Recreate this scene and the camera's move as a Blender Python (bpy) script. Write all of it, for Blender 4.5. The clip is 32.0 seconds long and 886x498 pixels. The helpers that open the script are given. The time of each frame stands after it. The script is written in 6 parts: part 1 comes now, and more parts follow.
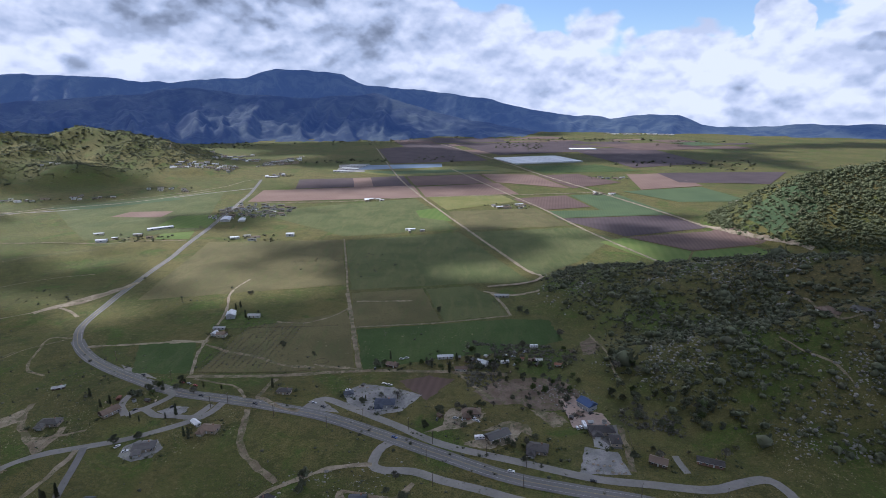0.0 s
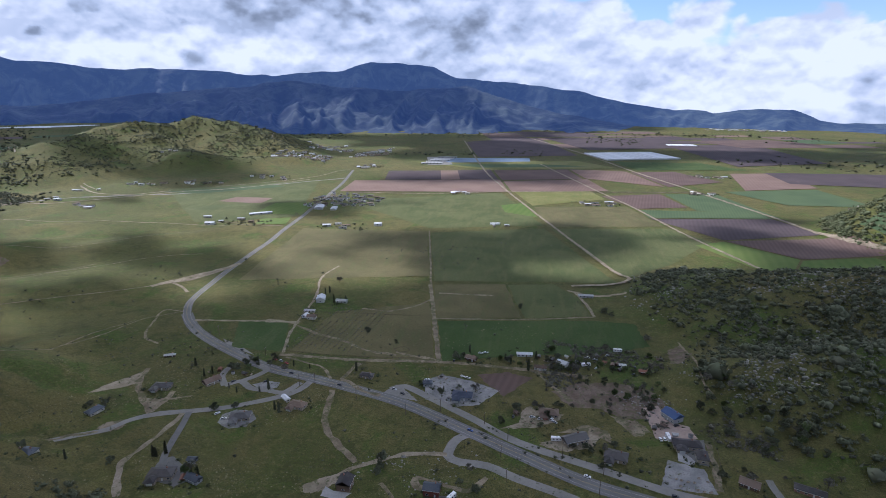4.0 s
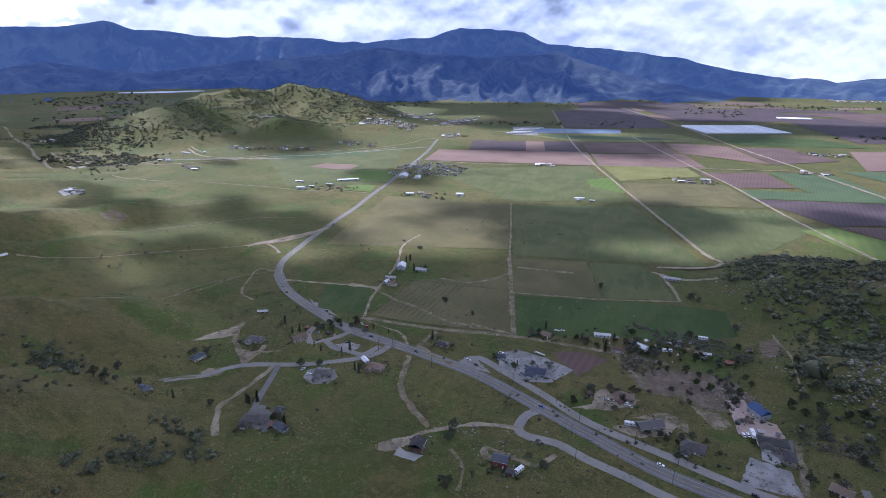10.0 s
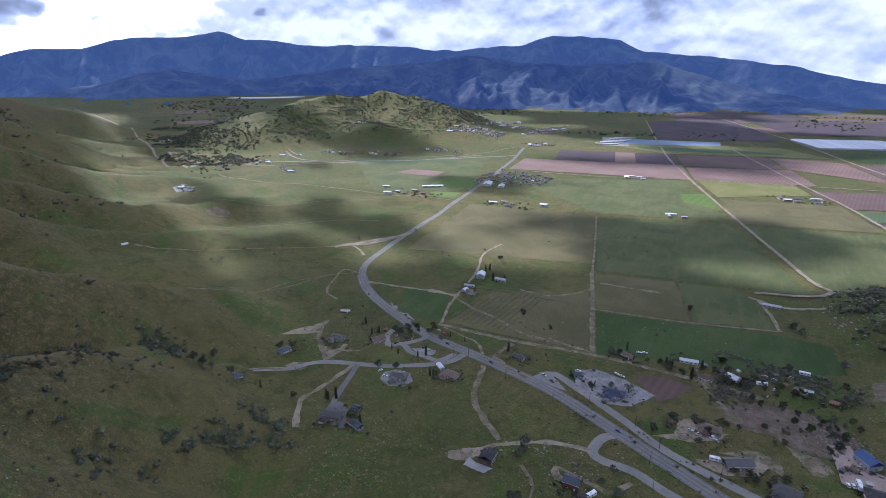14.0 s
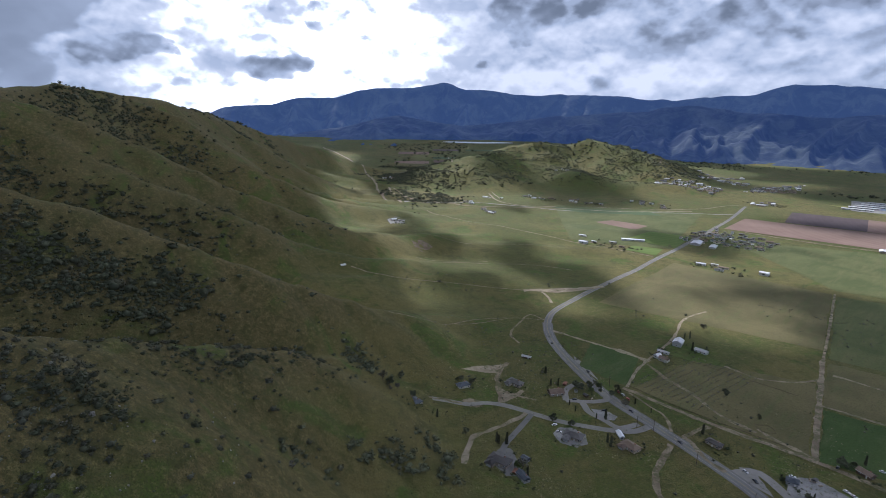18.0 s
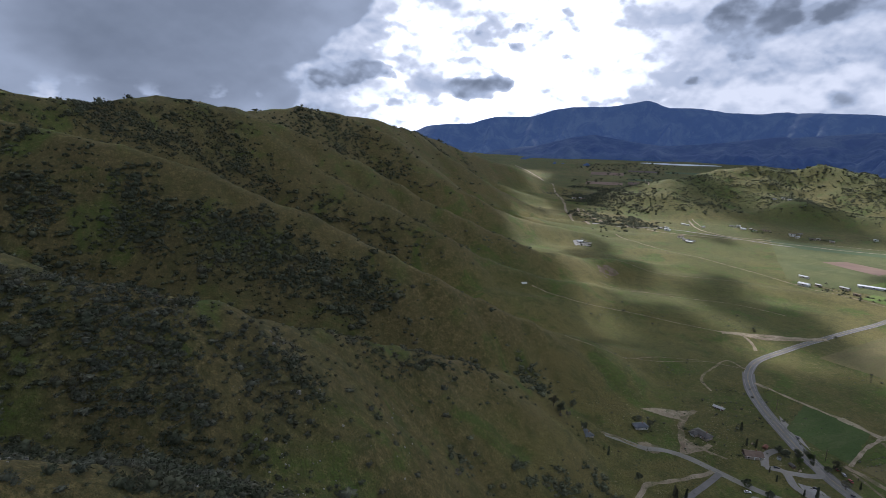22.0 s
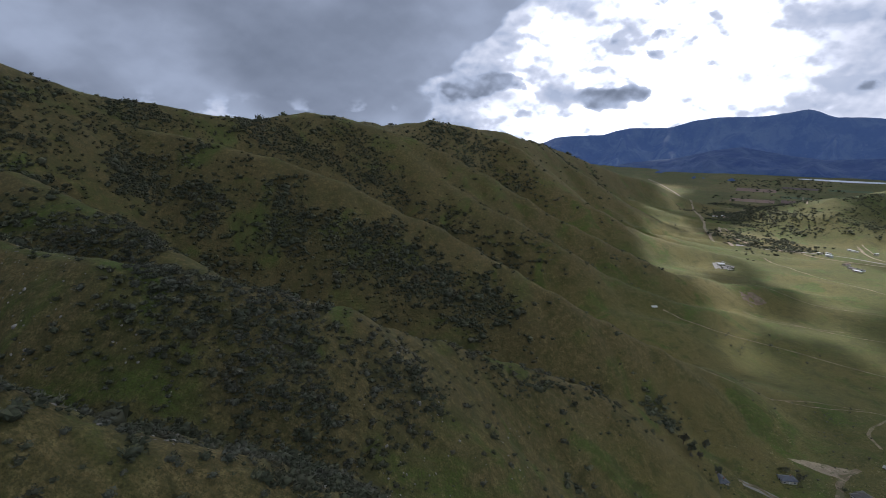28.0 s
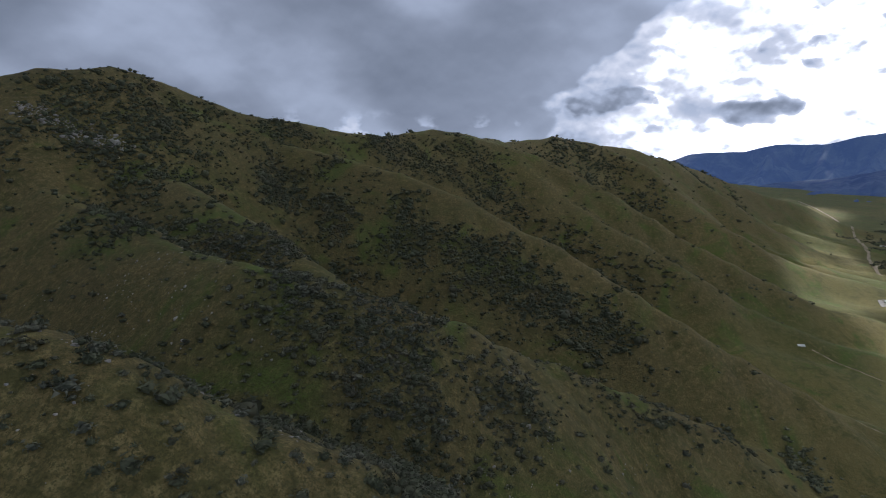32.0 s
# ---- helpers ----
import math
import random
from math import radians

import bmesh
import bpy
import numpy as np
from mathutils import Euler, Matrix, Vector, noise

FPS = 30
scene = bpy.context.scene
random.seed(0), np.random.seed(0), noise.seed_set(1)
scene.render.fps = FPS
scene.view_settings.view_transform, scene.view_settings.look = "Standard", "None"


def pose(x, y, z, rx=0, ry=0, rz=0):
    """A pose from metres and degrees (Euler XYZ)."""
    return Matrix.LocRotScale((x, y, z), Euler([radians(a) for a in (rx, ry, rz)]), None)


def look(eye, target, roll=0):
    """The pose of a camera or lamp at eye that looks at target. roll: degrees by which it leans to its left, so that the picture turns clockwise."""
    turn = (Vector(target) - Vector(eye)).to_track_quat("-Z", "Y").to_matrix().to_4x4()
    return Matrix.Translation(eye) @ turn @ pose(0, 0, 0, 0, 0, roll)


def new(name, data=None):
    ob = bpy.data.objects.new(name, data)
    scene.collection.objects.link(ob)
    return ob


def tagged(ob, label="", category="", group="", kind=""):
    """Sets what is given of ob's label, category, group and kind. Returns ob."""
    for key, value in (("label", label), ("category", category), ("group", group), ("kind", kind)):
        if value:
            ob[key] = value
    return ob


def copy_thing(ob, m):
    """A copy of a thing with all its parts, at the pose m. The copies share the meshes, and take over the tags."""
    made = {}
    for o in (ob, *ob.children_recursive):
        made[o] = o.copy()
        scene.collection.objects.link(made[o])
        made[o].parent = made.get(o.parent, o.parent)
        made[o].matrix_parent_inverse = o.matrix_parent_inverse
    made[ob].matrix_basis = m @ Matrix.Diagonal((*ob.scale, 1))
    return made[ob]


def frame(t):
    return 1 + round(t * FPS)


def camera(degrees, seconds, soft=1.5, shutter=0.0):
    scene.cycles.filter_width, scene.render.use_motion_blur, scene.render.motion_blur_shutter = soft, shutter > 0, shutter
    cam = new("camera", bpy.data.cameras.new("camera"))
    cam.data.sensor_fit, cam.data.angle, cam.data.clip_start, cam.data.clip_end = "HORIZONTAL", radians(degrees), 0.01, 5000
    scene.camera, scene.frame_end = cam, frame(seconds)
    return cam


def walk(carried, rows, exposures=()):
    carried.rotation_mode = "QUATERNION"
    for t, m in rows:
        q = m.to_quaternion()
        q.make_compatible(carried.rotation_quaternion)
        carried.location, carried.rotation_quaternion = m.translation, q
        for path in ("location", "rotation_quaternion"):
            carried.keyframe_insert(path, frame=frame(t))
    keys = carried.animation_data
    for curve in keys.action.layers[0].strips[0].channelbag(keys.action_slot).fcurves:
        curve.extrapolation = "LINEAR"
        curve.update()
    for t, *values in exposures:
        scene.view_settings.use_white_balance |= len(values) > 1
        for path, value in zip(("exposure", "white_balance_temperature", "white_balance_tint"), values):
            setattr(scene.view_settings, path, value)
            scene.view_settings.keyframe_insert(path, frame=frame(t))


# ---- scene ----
EXPOSURES = [(t, stops, kelvin, 19 if t < 5 else 27 if t < 15 else 17) for t, stops, kelvin in ((0.0, 0.06, 5620), (4.0, 0.12, 5560), (7.0, 0.36, 5250), (13.0, 0.36, 5250), (17.0, 0.05, 5600), (19.0, -0.06, 5750), (22.0, -0.10, 5900), (32.0, -0.06, 6050))]
# The drone hovers, climbs a little and turns to its left: seconds, x, y, z, yaw, pitch, lean.
PATH = [
    (0.0, -0.00, 0.00, 250.00, 0.04, -15.67, 0.06),
    (0.5, -0.12, -0.19, 250.22, 1.17, -15.64, 0.11),
    (1.0, -0.25, -0.38, 250.45, 2.24, -15.64, 0.08),
    (1.5, -0.39, -0.52, 250.71, 3.50, -15.64, 0.05),
    (2.0, -0.53, -0.66, 250.98, 4.43, -15.62, 0.06),
    (2.5, -0.66, -0.78, 251.26, 5.14, -15.61, 0.04),
    (3.0, -0.78, -0.90, 251.54, 6.07, -15.65, 0.08),
    (3.5, -0.88, -1.01, 251.87, 7.43, -16.04, 0.10),
    (4.0, -0.97, -1.12, 252.29, 9.26, -16.43, 0.17),
    (4.5, -1.07, -1.21, 252.82, 10.27, -16.77, 0.20),
    (6.5, -1.15, -1.30, 253.41, 13.67, -18.53, 0.24),
    (7.0, -1.21, -1.37, 253.97, 14.78, -19.23, 0.29),
    (7.5, -1.17, -1.42, 254.41, 15.57, -19.62, 0.27),
    (8.0, -1.13, -1.47, 254.84, 16.31, -19.75, 0.25),
    (8.5, -1.02, -1.50, 255.19, 16.84, -19.76, 0.20),
    (9.0, -0.92, -1.54, 255.55, 17.23, -19.75, 0.18),
    (9.5, -0.80, -1.58, 255.93, 17.69, -19.73, 0.12),
    (10.0, -0.69, -1.63, 256.30, 18.24, -19.71, 0.09),
    (10.5, -0.58, -1.73, 256.73, 18.77, -19.70, 0.03),
    (11.0, -0.48, -1.83, 257.16, 20.00, -19.69, 0.04),
    (11.5, -0.45, -1.93, 257.59, 21.15, -19.69, 0.04),
    (12.0, -0.42, -2.02, 258.02, 21.81, -19.65, 0.01),
    (12.5, -0.54, -2.04, 258.45, 22.16, -19.58, -0.00),
    (13.0, -0.65, -2.05, 258.88, 23.12, -19.46, 0.03),
    (13.5, -0.86, -2.09, 259.35, 24.92, -19.30, 0.05),
    (15.5, -1.07, -2.16, 259.82, 36.29, -17.48, 0.47),
    (16.0, -1.23, -2.25, 260.24, 39.25, -16.85, 0.57),
    (16.5, -1.27, -2.32, 260.61, 41.65, -16.21, 0.68),
    (17.0, -1.19, -2.34, 260.93, 43.99, -15.59, 0.73),
    (17.5, -0.99, -2.34, 261.26, 46.34, -14.99, 0.84),
    (18.0, -0.70, -2.34, 261.60, 48.46, -14.43, 0.81),
    (18.5, -0.37, -2.37, 261.94, 50.18, -13.95, 0.77),
    (19.0, -0.05, -2.41, 262.29, 52.46, -13.44, 0.84),
    (19.5, 0.21, -2.47, 262.63, 54.77, -12.98, 0.83),
    (20.0, 0.39, -2.51, 262.98, 58.17, -12.85, 0.99),
    (20.5, 0.48, -2.56, 263.33, 61.74, -12.91, 1.13),
    (21.0, 0.51, -2.62, 263.71, 64.23, -12.92, 1.13),
    (21.5, 0.48, -2.71, 264.14, 66.42, -12.91, 1.14),
    (22.0, 0.45, -2.79, 264.57, 68.48, -12.89, 1.12),
    (22.5, 0.37, -2.90, 265.04, 70.49, -12.90, 1.16),
    (23.0, 0.29, -3.01, 265.52, 72.38, -12.92, 1.16),
    (23.5, 0.07, -3.16, 265.94, 73.24, -12.94, 1.14),
    (24.0, -0.14, -3.31, 266.37, 73.93, -12.96, 1.16),
    (24.5, -0.48, -3.46, 266.72, 74.85, -12.97, 1.15),
    (25.0, -0.81, -3.62, 267.07, 75.90, -13.00, 1.13),
    (25.5, -1.11, -3.77, 267.41, 76.94, -13.01, 1.12),
    (27.5, -1.32, -3.91, 267.76, 80.09, -12.19, 1.00),
    (28.0, -1.43, -4.02, 268.08, 81.80, -11.96, 1.02),
    (28.5, -1.48, -4.11, 268.37, 84.38, -11.67, 1.06),
    (29.0, -1.49, -4.19, 268.63, 86.39, -11.22, 1.10),
    (29.5, -1.50, -4.25, 268.87, 88.32, -10.81, 1.20),
    (30.0, -1.52, -4.31, 269.10, 90.10, -10.76, 1.27),
    (30.5, -1.54, -4.34, 269.30, 91.26, -10.75, 1.25),
    (31.0, -1.57, -4.38, 269.50, 92.45, -10.70, 1.30),
    (31.5, -1.65, -4.38, 269.62, 93.61, -10.64, 1.34),
    (32.0, -1.72, -4.39, 269.75, 94.51, -10.61, 1.29),
]


def aimed(x, y, z, yaw, pitch, lean):
    a, b = radians(yaw), radians(pitch)
    way = Vector((-math.sin(a) * math.cos(b), math.cos(a) * math.cos(b), math.sin(b)))
    return look((x, y, z), Vector((x, y, z)) + way * 10, lean)


cam = camera(79.25, 32.0, soft=0.8)
walk(cam, [(row[0], aimed(*row[1:])) for row in PATH], exposures=EXPOSURES)


# ---- light ----
SUN_AZ, SUN_EL = 66.0, 44.0


def toward(az, el):
    a, b = radians(az), radians(el)
    return Vector((-math.sin(a) * math.cos(b), math.cos(a) * math.cos(b), math.sin(b)))


sun = new("sun", bpy.data.lights.new("sun", "SUN"))
sun.data.energy, sun.data.angle, sun.data.color = 5.4, radians(2.2), (1.0, 0.95, 0.86)
sun.matrix_world = look((0, 0, 0), -toward(SUN_AZ, SUN_EL))


class Nodes:
    """Short hand for a node tree."""

    def __init__(self, tree):
        self.tree = tree
        tree.nodes.clear()

    def add(self, kind, **settings):
        node = self.tree.nodes.new(kind)
        for key, value in settings.items():
            if key in node.inputs:
                node.inputs[key].default_value = value
            else:
                setattr(node, key, value)
        return node

    def link(self, a, b):
        self.tree.links.new(a, b)

    def math(self, op, a, b=None, c=None, clamp=False):
        node = self.tree.nodes.new("ShaderNodeMath")
        node.operation, node.use_clamp = op, clamp
        for slot, value in enumerate((a, b, c)):
            self.put(node.inputs[slot], value)
        return node.outputs[0]

    def put(self, socket, value):
        if value is None:
            return
        if isinstance(value, (int, float)):
            socket.default_value = value
        elif isinstance(value, (tuple, list)):
            socket.default_value = (*value, 1.0) if len(value) == 3 and socket.type == "RGBA" else value
        else:
            self.link(value, socket)

    def noise(self, vector, scale, detail=4.0, rough=0.55, distort=0.0):
        node = self.add("ShaderNodeTexNoise")
        node.inputs["Scale"].default_value, node.inputs["Detail"].default_value = scale, detail
        node.inputs["Roughness"].default_value, node.inputs["Distortion"].default_value = rough, distort
        if vector is not None:
            self.link(vector, node.inputs["Vector"])
        return node.outputs["Fac"]

    def step(self, value, low, high, smooth=True):
        node = self.tree.nodes.new("ShaderNodeMapRange")
        node.interpolation_type = "SMOOTHSTEP" if smooth else "LINEAR"
        self.put(node.inputs[0], value)
        self.put(node.inputs[1], low)
        self.put(node.inputs[2], high)
        return node.outputs[0]

    def mix(self, fac, a, b, blend="MIX"):
        node = self.tree.nodes.new("ShaderNodeMix")
        node.data_type, node.blend_type = "RGBA", blend
        self.put(node.inputs[0], fac)
        self.put(node.inputs[6], a)
        self.put(node.inputs[7], b)
        return node.outputs[2]

    def ramp(self, fac, stops):
        node = self.tree.nodes.new("ShaderNodeValToRGB")
        ends = node.color_ramp.elements
        while len(ends) < len(stops):
            ends.new(0.5)
        for end, (at, colour) in zip(ends, stops):
            end.position, end.color = at, (*colour, 1)
        self.put(node.inputs[0], fac)
        return node.outputs[0]

    def vmath(self, op, a, b=None):
        node = self.tree.nodes.new("ShaderNodeVectorMath")
        node.operation = op
        for slot, value in enumerate((a, b)):
            if value is not None:
                if isinstance(value, (tuple, list, Vector)):
                    node.inputs[slot].default_value = tuple(value)
                else:
                    self.link(value, node.inputs[slot])
        return node.outputs["Value"] if op in ("DOT_PRODUCT", "LENGTH") else node.outputs[0]


world = bpy.data.worlds.new("sky")
scene.world = world
world.use_nodes = True
w = Nodes(world.node_tree)
sky = w.add("ShaderNodeTexSky", sky_type="NISHITA", sun_disc=False, sun_elevation=radians(SUN_EL), sun_rotation=radians(-SUN_AZ), dust_density=0.2, ozone_density=3.0)
coords = w.add("ShaderNodeTexCoord").outputs["Generated"]
split = w.add("ShaderNodeSeparateXYZ")
w.link(coords, split.inputs[0])
up = split.outputs[2]
# clouds over azimuth and height: heaps at three sizes; each heap a step higher gives the lit upper and the grey lower sides
azimuth = w.math("MULTIPLY", w.math("ARCTAN2", w.math("MULTIPLY", split.outputs[0], -1.0), split.outputs[1]), 6.4)
rise = w.math("MULTIPLY", w.math("ARCSINE", up), 9.5)


def at(side, lift):
    vec = w.add("ShaderNodeCombineXYZ")
    w.link(w.math("ADD", azimuth, side), vec.inputs[0])
    w.link(w.math("ADD", rise, lift), vec.inputs[1])
    return vec.outputs[0]


def fleece(side, lift, scale, detail, rough=0.55):
    node = w.add("ShaderNodeTexNoise", noise_dimensions="2D")
    w.link(at(side, lift), node.inputs["Vector"])
    node.inputs["Scale"].default_value, node.inputs["Detail"].default_value, node.inputs["Roughness"].default_value = scale, detail, rough
    return node.outputs["Fac"]


def puffs(side, lift, scale):
    """Round heaps, their outlines bent by noise."""
    warp = w.add("ShaderNodeTexNoise", noise_dimensions="2D")
    w.link(at(side, lift), warp.inputs["Vector"])
    warp.inputs["Scale"].default_value, warp.inputs["Detail"].default_value = scale * 0.9, 5.0
    bent = w.add("ShaderNodeVectorMath", operation="MULTIPLY_ADD")
    w.link(warp.outputs["Color"], bent.inputs[0])
    bent.inputs[1].default_value = (0.55 / scale, 0.55 / scale, 0.0)
    w.link(at(side, lift), bent.inputs[2])
    cell = w.add("ShaderNodeTexVoronoi", feature="SMOOTH_F1", voronoi_dimensions="2D")
    w.link(bent.outputs[0], cell.inputs["Vector"])
    cell.inputs["Scale"].default_value, cell.inputs["Detail"].default_value, cell.inputs["Roughness"].default_value = scale, 2.0, 0.5
    cell.inputs["Smoothness"].default_value = 0.35
    return cell.outputs["Distance"]


def lit(shape, step, *args):
    """How much a heap falls off towards the light, up and a little to the left."""
    return w.math("SUBTRACT", shape(0.0, 0.0, *args), shape(step * 0.08, step, *args))


body = fleece(3.0, 1.0, 0.62, 8.0, 0.52)
heaps = puffs(0.0, 0.0, 1.9)
ragged = w.math("ADD", w.math("MULTIPLY", w.math("SUBTRACT", body, 0.5), 2.2), w.math("MULTIPLY", w.math("SUBTRACT", 0.42, heaps), 1.1))


def bank(az, el, wide, tall, soft=0.5, rag=1.0):
    """1 inside a cloud bank of that half width and height in degrees, with ragged edges."""
    ahead = toward(az, el)
    side = Vector((0, 0, 1)).cross(ahead).normalized()
    u = w.math("DIVIDE", w.vmath("DOT_PRODUCT", coords, side), math.sin(radians(wide)))
    v = w.math("DIVIDE", w.vmath("DOT_PRODUCT", coords, ahead.cross(side)), math.sin(radians(tall)))
    r = w.math("SQRT", w.math("ADD", w.math("MULTIPLY", u, u), w.math("MULTIPLY", v, v)))
    front = w.step(w.vmath("DOT_PRODUCT", coords, ahead), 0.2, 0.4)
    inside = w.step(w.math("ADD", r, w.math("MULTIPLY", ragged, -rag)), 1.0 + soft, 1.0 - soft)
    return w.math("MULTIPLY", inside, front)


def most(*values):
    out = values[0]
    for v in values[1:]:
        out = w.math("MAXIMUM", out, v)
    return out


def part_of(value, share):
    return w.math("MULTIPLY", value, share)


# where the sky is open, and the towers in it at the right end of the valley
gaps = most(bank(-22, 12, 21, 8.0, 0.06, 0.3), bank(-52, 12, 16, 9, 0.1, 0.4))
towers = most(bank(-25.0, 2.6, 5.4, 3.9, 0.05, 0.55), bank(-30.6, 6.0, 2.5, 6.5, 0.05, 0.5), bank(-14.8, 6.6, 3.0, 2.0, 0.16, 0.5), bank(-17, 0.0, 24, 3.4, 0.08, 0.45), bank(-39, 1.5, 7, 3.2, 0.1, 0.5))
open_sky = w.math("SUBTRACT", gaps, towers, clamp=True)
mask = w.math("SUBTRACT", 1.0, open_sky)
# light from above on heaps of three sizes
relief = w.math("ADD", part_of(lit(fleece, 0.34, 0.8, 2.0), 1.5), part_of(lit(puffs, 0.20, 1.7), -0.75))
relief = w.math("ADD", relief, w.math("ADD", part_of(lit(puffs, 0.10, 4.2), -0.40), part_of(lit(fleece, 0.06, 3.5, 5.0, 0.5), 0.7)))
relief = w.math("ADD", relief, 0.5, clamp=True)
# a grey layer in front, broken, with sunlit cloud behind it
glare = most(bank(58, 9, 14, 13, 0.7, 0.5), part_of(bank(69, 8, 8, 7, 0.5, 0.9), 0.9), part_of(bank(66, 1.5, 13, 3.2, 0.5, 0.3), 0.9), part_of(bank(34, 3.4, 14, 1.5, 0.5, 0.4), 0.55), part_of(bank(-24, 4, 20, 8, 0.6, 0.3), 0.62), part_of(bank(33, 4.6, 4, 1.8, 0.5, 0.8), 0.5))
grey = most(bank(41, 8.6, 6.5, 3.6, 0.25, 0.9), part_of(bank(21, 6.4, 8, 3.0, 0.5, 0.9), 0.6), bank(79.0, 5.6, 4.6, 1.5, 0.25, 0.8), part_of(bank(67, 3.9, 5, 1.1, 0.3, 0.9), 0.8), part_of(bank(9, 5.2, 4, 2.4, 0.5, 0.8), 0.5), part_of(bank(64, 10.5, 2.5, 2.6, 0.4, 0.9), 0.55), part_of(bank(-38, 4.4, 4, 0.9, 0.3, 0.8), 0.8))
glare = w.math("MULTIPLY", glare, w.math("SUBTRACT", 1.0, part_of(grey, 0.8), clamp=True))
thick = w.math("ADD", w.math("ADD", body, part_of(w.math("SUBTRACT", 0.45, heaps), 0.30)), w.math("SUBTRACT", w.math("MULTIPLY", grey, 0.24), w.math("MULTIPLY", glare, 0.075)))
front = w.step(thick, 0.44, 0.60)
front_shade = w.math("ADD", w.math("SUBTRACT", part_of(relief, 0.46), part_of(w.step(thick, 0.52, 0.80), 0.30)), 0.36)
back_shade = w.math("ADD", w.math("ADD", part_of(relief, 0.5), part_of(glare, 0.40)), 0.42)
layers = w.add("ShaderNodeMix")
w.link(front, layers.inputs[0])
w.link(w.math("MINIMUM", back_shade, 1.0), layers.inputs[2])
w.link(front_shade, layers.inputs[3])
# the dark rain cloud that leans over the hills
az_deg, el_deg = part_of(azimuth, 57.3 / 6.4), part_of(rise, 57.3 / 9.5)
brink = w.math("ADD", w.math("SUBTRACT", az_deg, 83.6), part_of(w.math("MAXIMUM", w.math("SUBTRACT", el_deg, 4.5), 0.0), 1.35))
# the second term darkens the unseen sky behind the camera, added for directional light
storm = w.math("MAXIMUM", w.step(w.math("ADD", brink, part_of(ragged, 2.2)), -0.5, 0.9), w.step(az_deg, -95.0, -120.0))
veil = fleece(2.0, 9.0, 0.55, 3.0, 0.4)
low_gap = part_of(w.math("MULTIPLY", w.step(el_deg, 4.2, 1.6), w.step(fleece(5.0, 2.0, 1.6, 4.0), 0.52, 0.66)), 0.40)
stormy = w.math("ADD", w.math("ADD", w.math("ADD", part_of(w.step(veil, 0.32, 0.70), 0.28), part_of(w.step(brink, 26.0, 3.0), 0.13)), low_gap), w.math("ADD", part_of(relief, 0.05), 0.06))
blend = w.add("ShaderNodeMix")
w.link(storm, blend.inputs[0])
w.link(layers.outputs[0], blend.inputs[2])
w.link(stormy, blend.inputs[3])
cloud = w.ramp(blend.outputs[0], [(0.0, (0.15, 0.183, 0.232)), (0.25, (0.27, 0.318, 0.392)), (0.5, (0.445, 0.52, 0.632)), (0.72, (0.60, 0.66, 0.75)), (1.0, (0.80, 0.845, 0.91))])
blue = w.add("ShaderNodeVectorMath", operation="SCALE")
w.link(sky.outputs[0], blue.inputs[0])
blue.inputs["Scale"].default_value = 0.13
# thin cloud before the sun is far brighter than the rest
thin = w.add("ShaderNodeVectorMath", operation="SCALE")
w.link(cloud, thin.inputs[0])
w.link(w.math("ADD", part_of(w.math("MULTIPLY", w.math("MULTIPLY", glare, w.step(az_deg, 44.0, 52.0)), w.math("MULTIPLY", w.step(layers.outputs[0], 0.75, 1.0), w.math("SUBTRACT", 1.0, storm))), 1.0), 1.0), thin.inputs["Scale"])
# broad brightening round the sun's place, added out of view for slanting light
glow = part_of(w.step(w.vmath("DOT_PRODUCT", coords, toward(SUN_AZ, 38)), math.cos(radians(27)), math.cos(radians(8))), 2.6)
halo = w.add("ShaderNodeVectorMath", operation="SCALE")
w.link(thin.outputs[0], halo.inputs[0])
w.link(w.math("ADD", glow, 1.0), halo.inputs["Scale"])
both = w.mix(mask, blue.outputs[0], halo.outputs[0])
back = w.add("ShaderNodeBackground")
w.link(both, back.inputs[0])
back.inputs[1].default_value = 1.0
w.link(back.outputs[0], w.add("ShaderNodeOutputWorld").inputs[0])


# ---- materials ----
MATS = {}


def material(name, build, rough=0.95, metal=0.0, bump=0.0, bump_scale=1.0, spec=0.2, glow=None):
    """A material whose colour is made by build(nodes, place), where place is the position in metres; bump in metres."""
    mat = bpy.data.materials.new(name)
    mat.use_nodes = True
    n = Nodes(mat.node_tree)
    place = n.add("ShaderNodeNewGeometry").outputs["Position"]
    bsdf = n.add("ShaderNodeBsdfPrincipled")
    bsdf.inputs["Roughness"].default_value, bsdf.inputs["Metallic"].default_value = rough, metal
    bsdf.inputs["Specular IOR Level"].default_value = spec
    colour = build(n, place)
    n.put(bsdf.inputs["Base Color"], colour)
    if bump:
        b = n.add("ShaderNodeBump")
        b.inputs["Strength"].default_value, b.inputs["Distance"].default_value = 1.0, bump
        n.link(n.noise(place, bump_scale, 5.0, 0.65), b.inputs["Height"])
        n.link(b.outputs[0], bsdf.inputs["Normal"])
    # emission; only the far ranges take it, for their blue haze
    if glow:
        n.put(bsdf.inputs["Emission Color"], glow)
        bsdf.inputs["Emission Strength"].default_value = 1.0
    n.link(bsdf.outputs[0], n.add("ShaderNodeOutputMaterial").inputs[0])
    MATS[name] = mat
    return mat


def speckled(low, high, scale, fine=6.0, random_part=0.0):
    """Colour between low and high by noise at two scales, and by the object's own random number."""

    def build(n, place):
        fac = n.math("ADD", n.math("MULTIPLY", n.noise(place, scale), 0.6), n.math("MULTIPLY", n.noise(place, scale * fine), 0.4))
        if random_part:
            rnd = n.add("ShaderNodeObjectInfo").outputs["Random"]
            fac = n.math("ADD", fac, n.math("MULTIPLY", n.math("SUBTRACT", rnd, 0.5), random_part))
        return n.mix(n.step(fac, 0.32, 0.68), low, high)

    return build


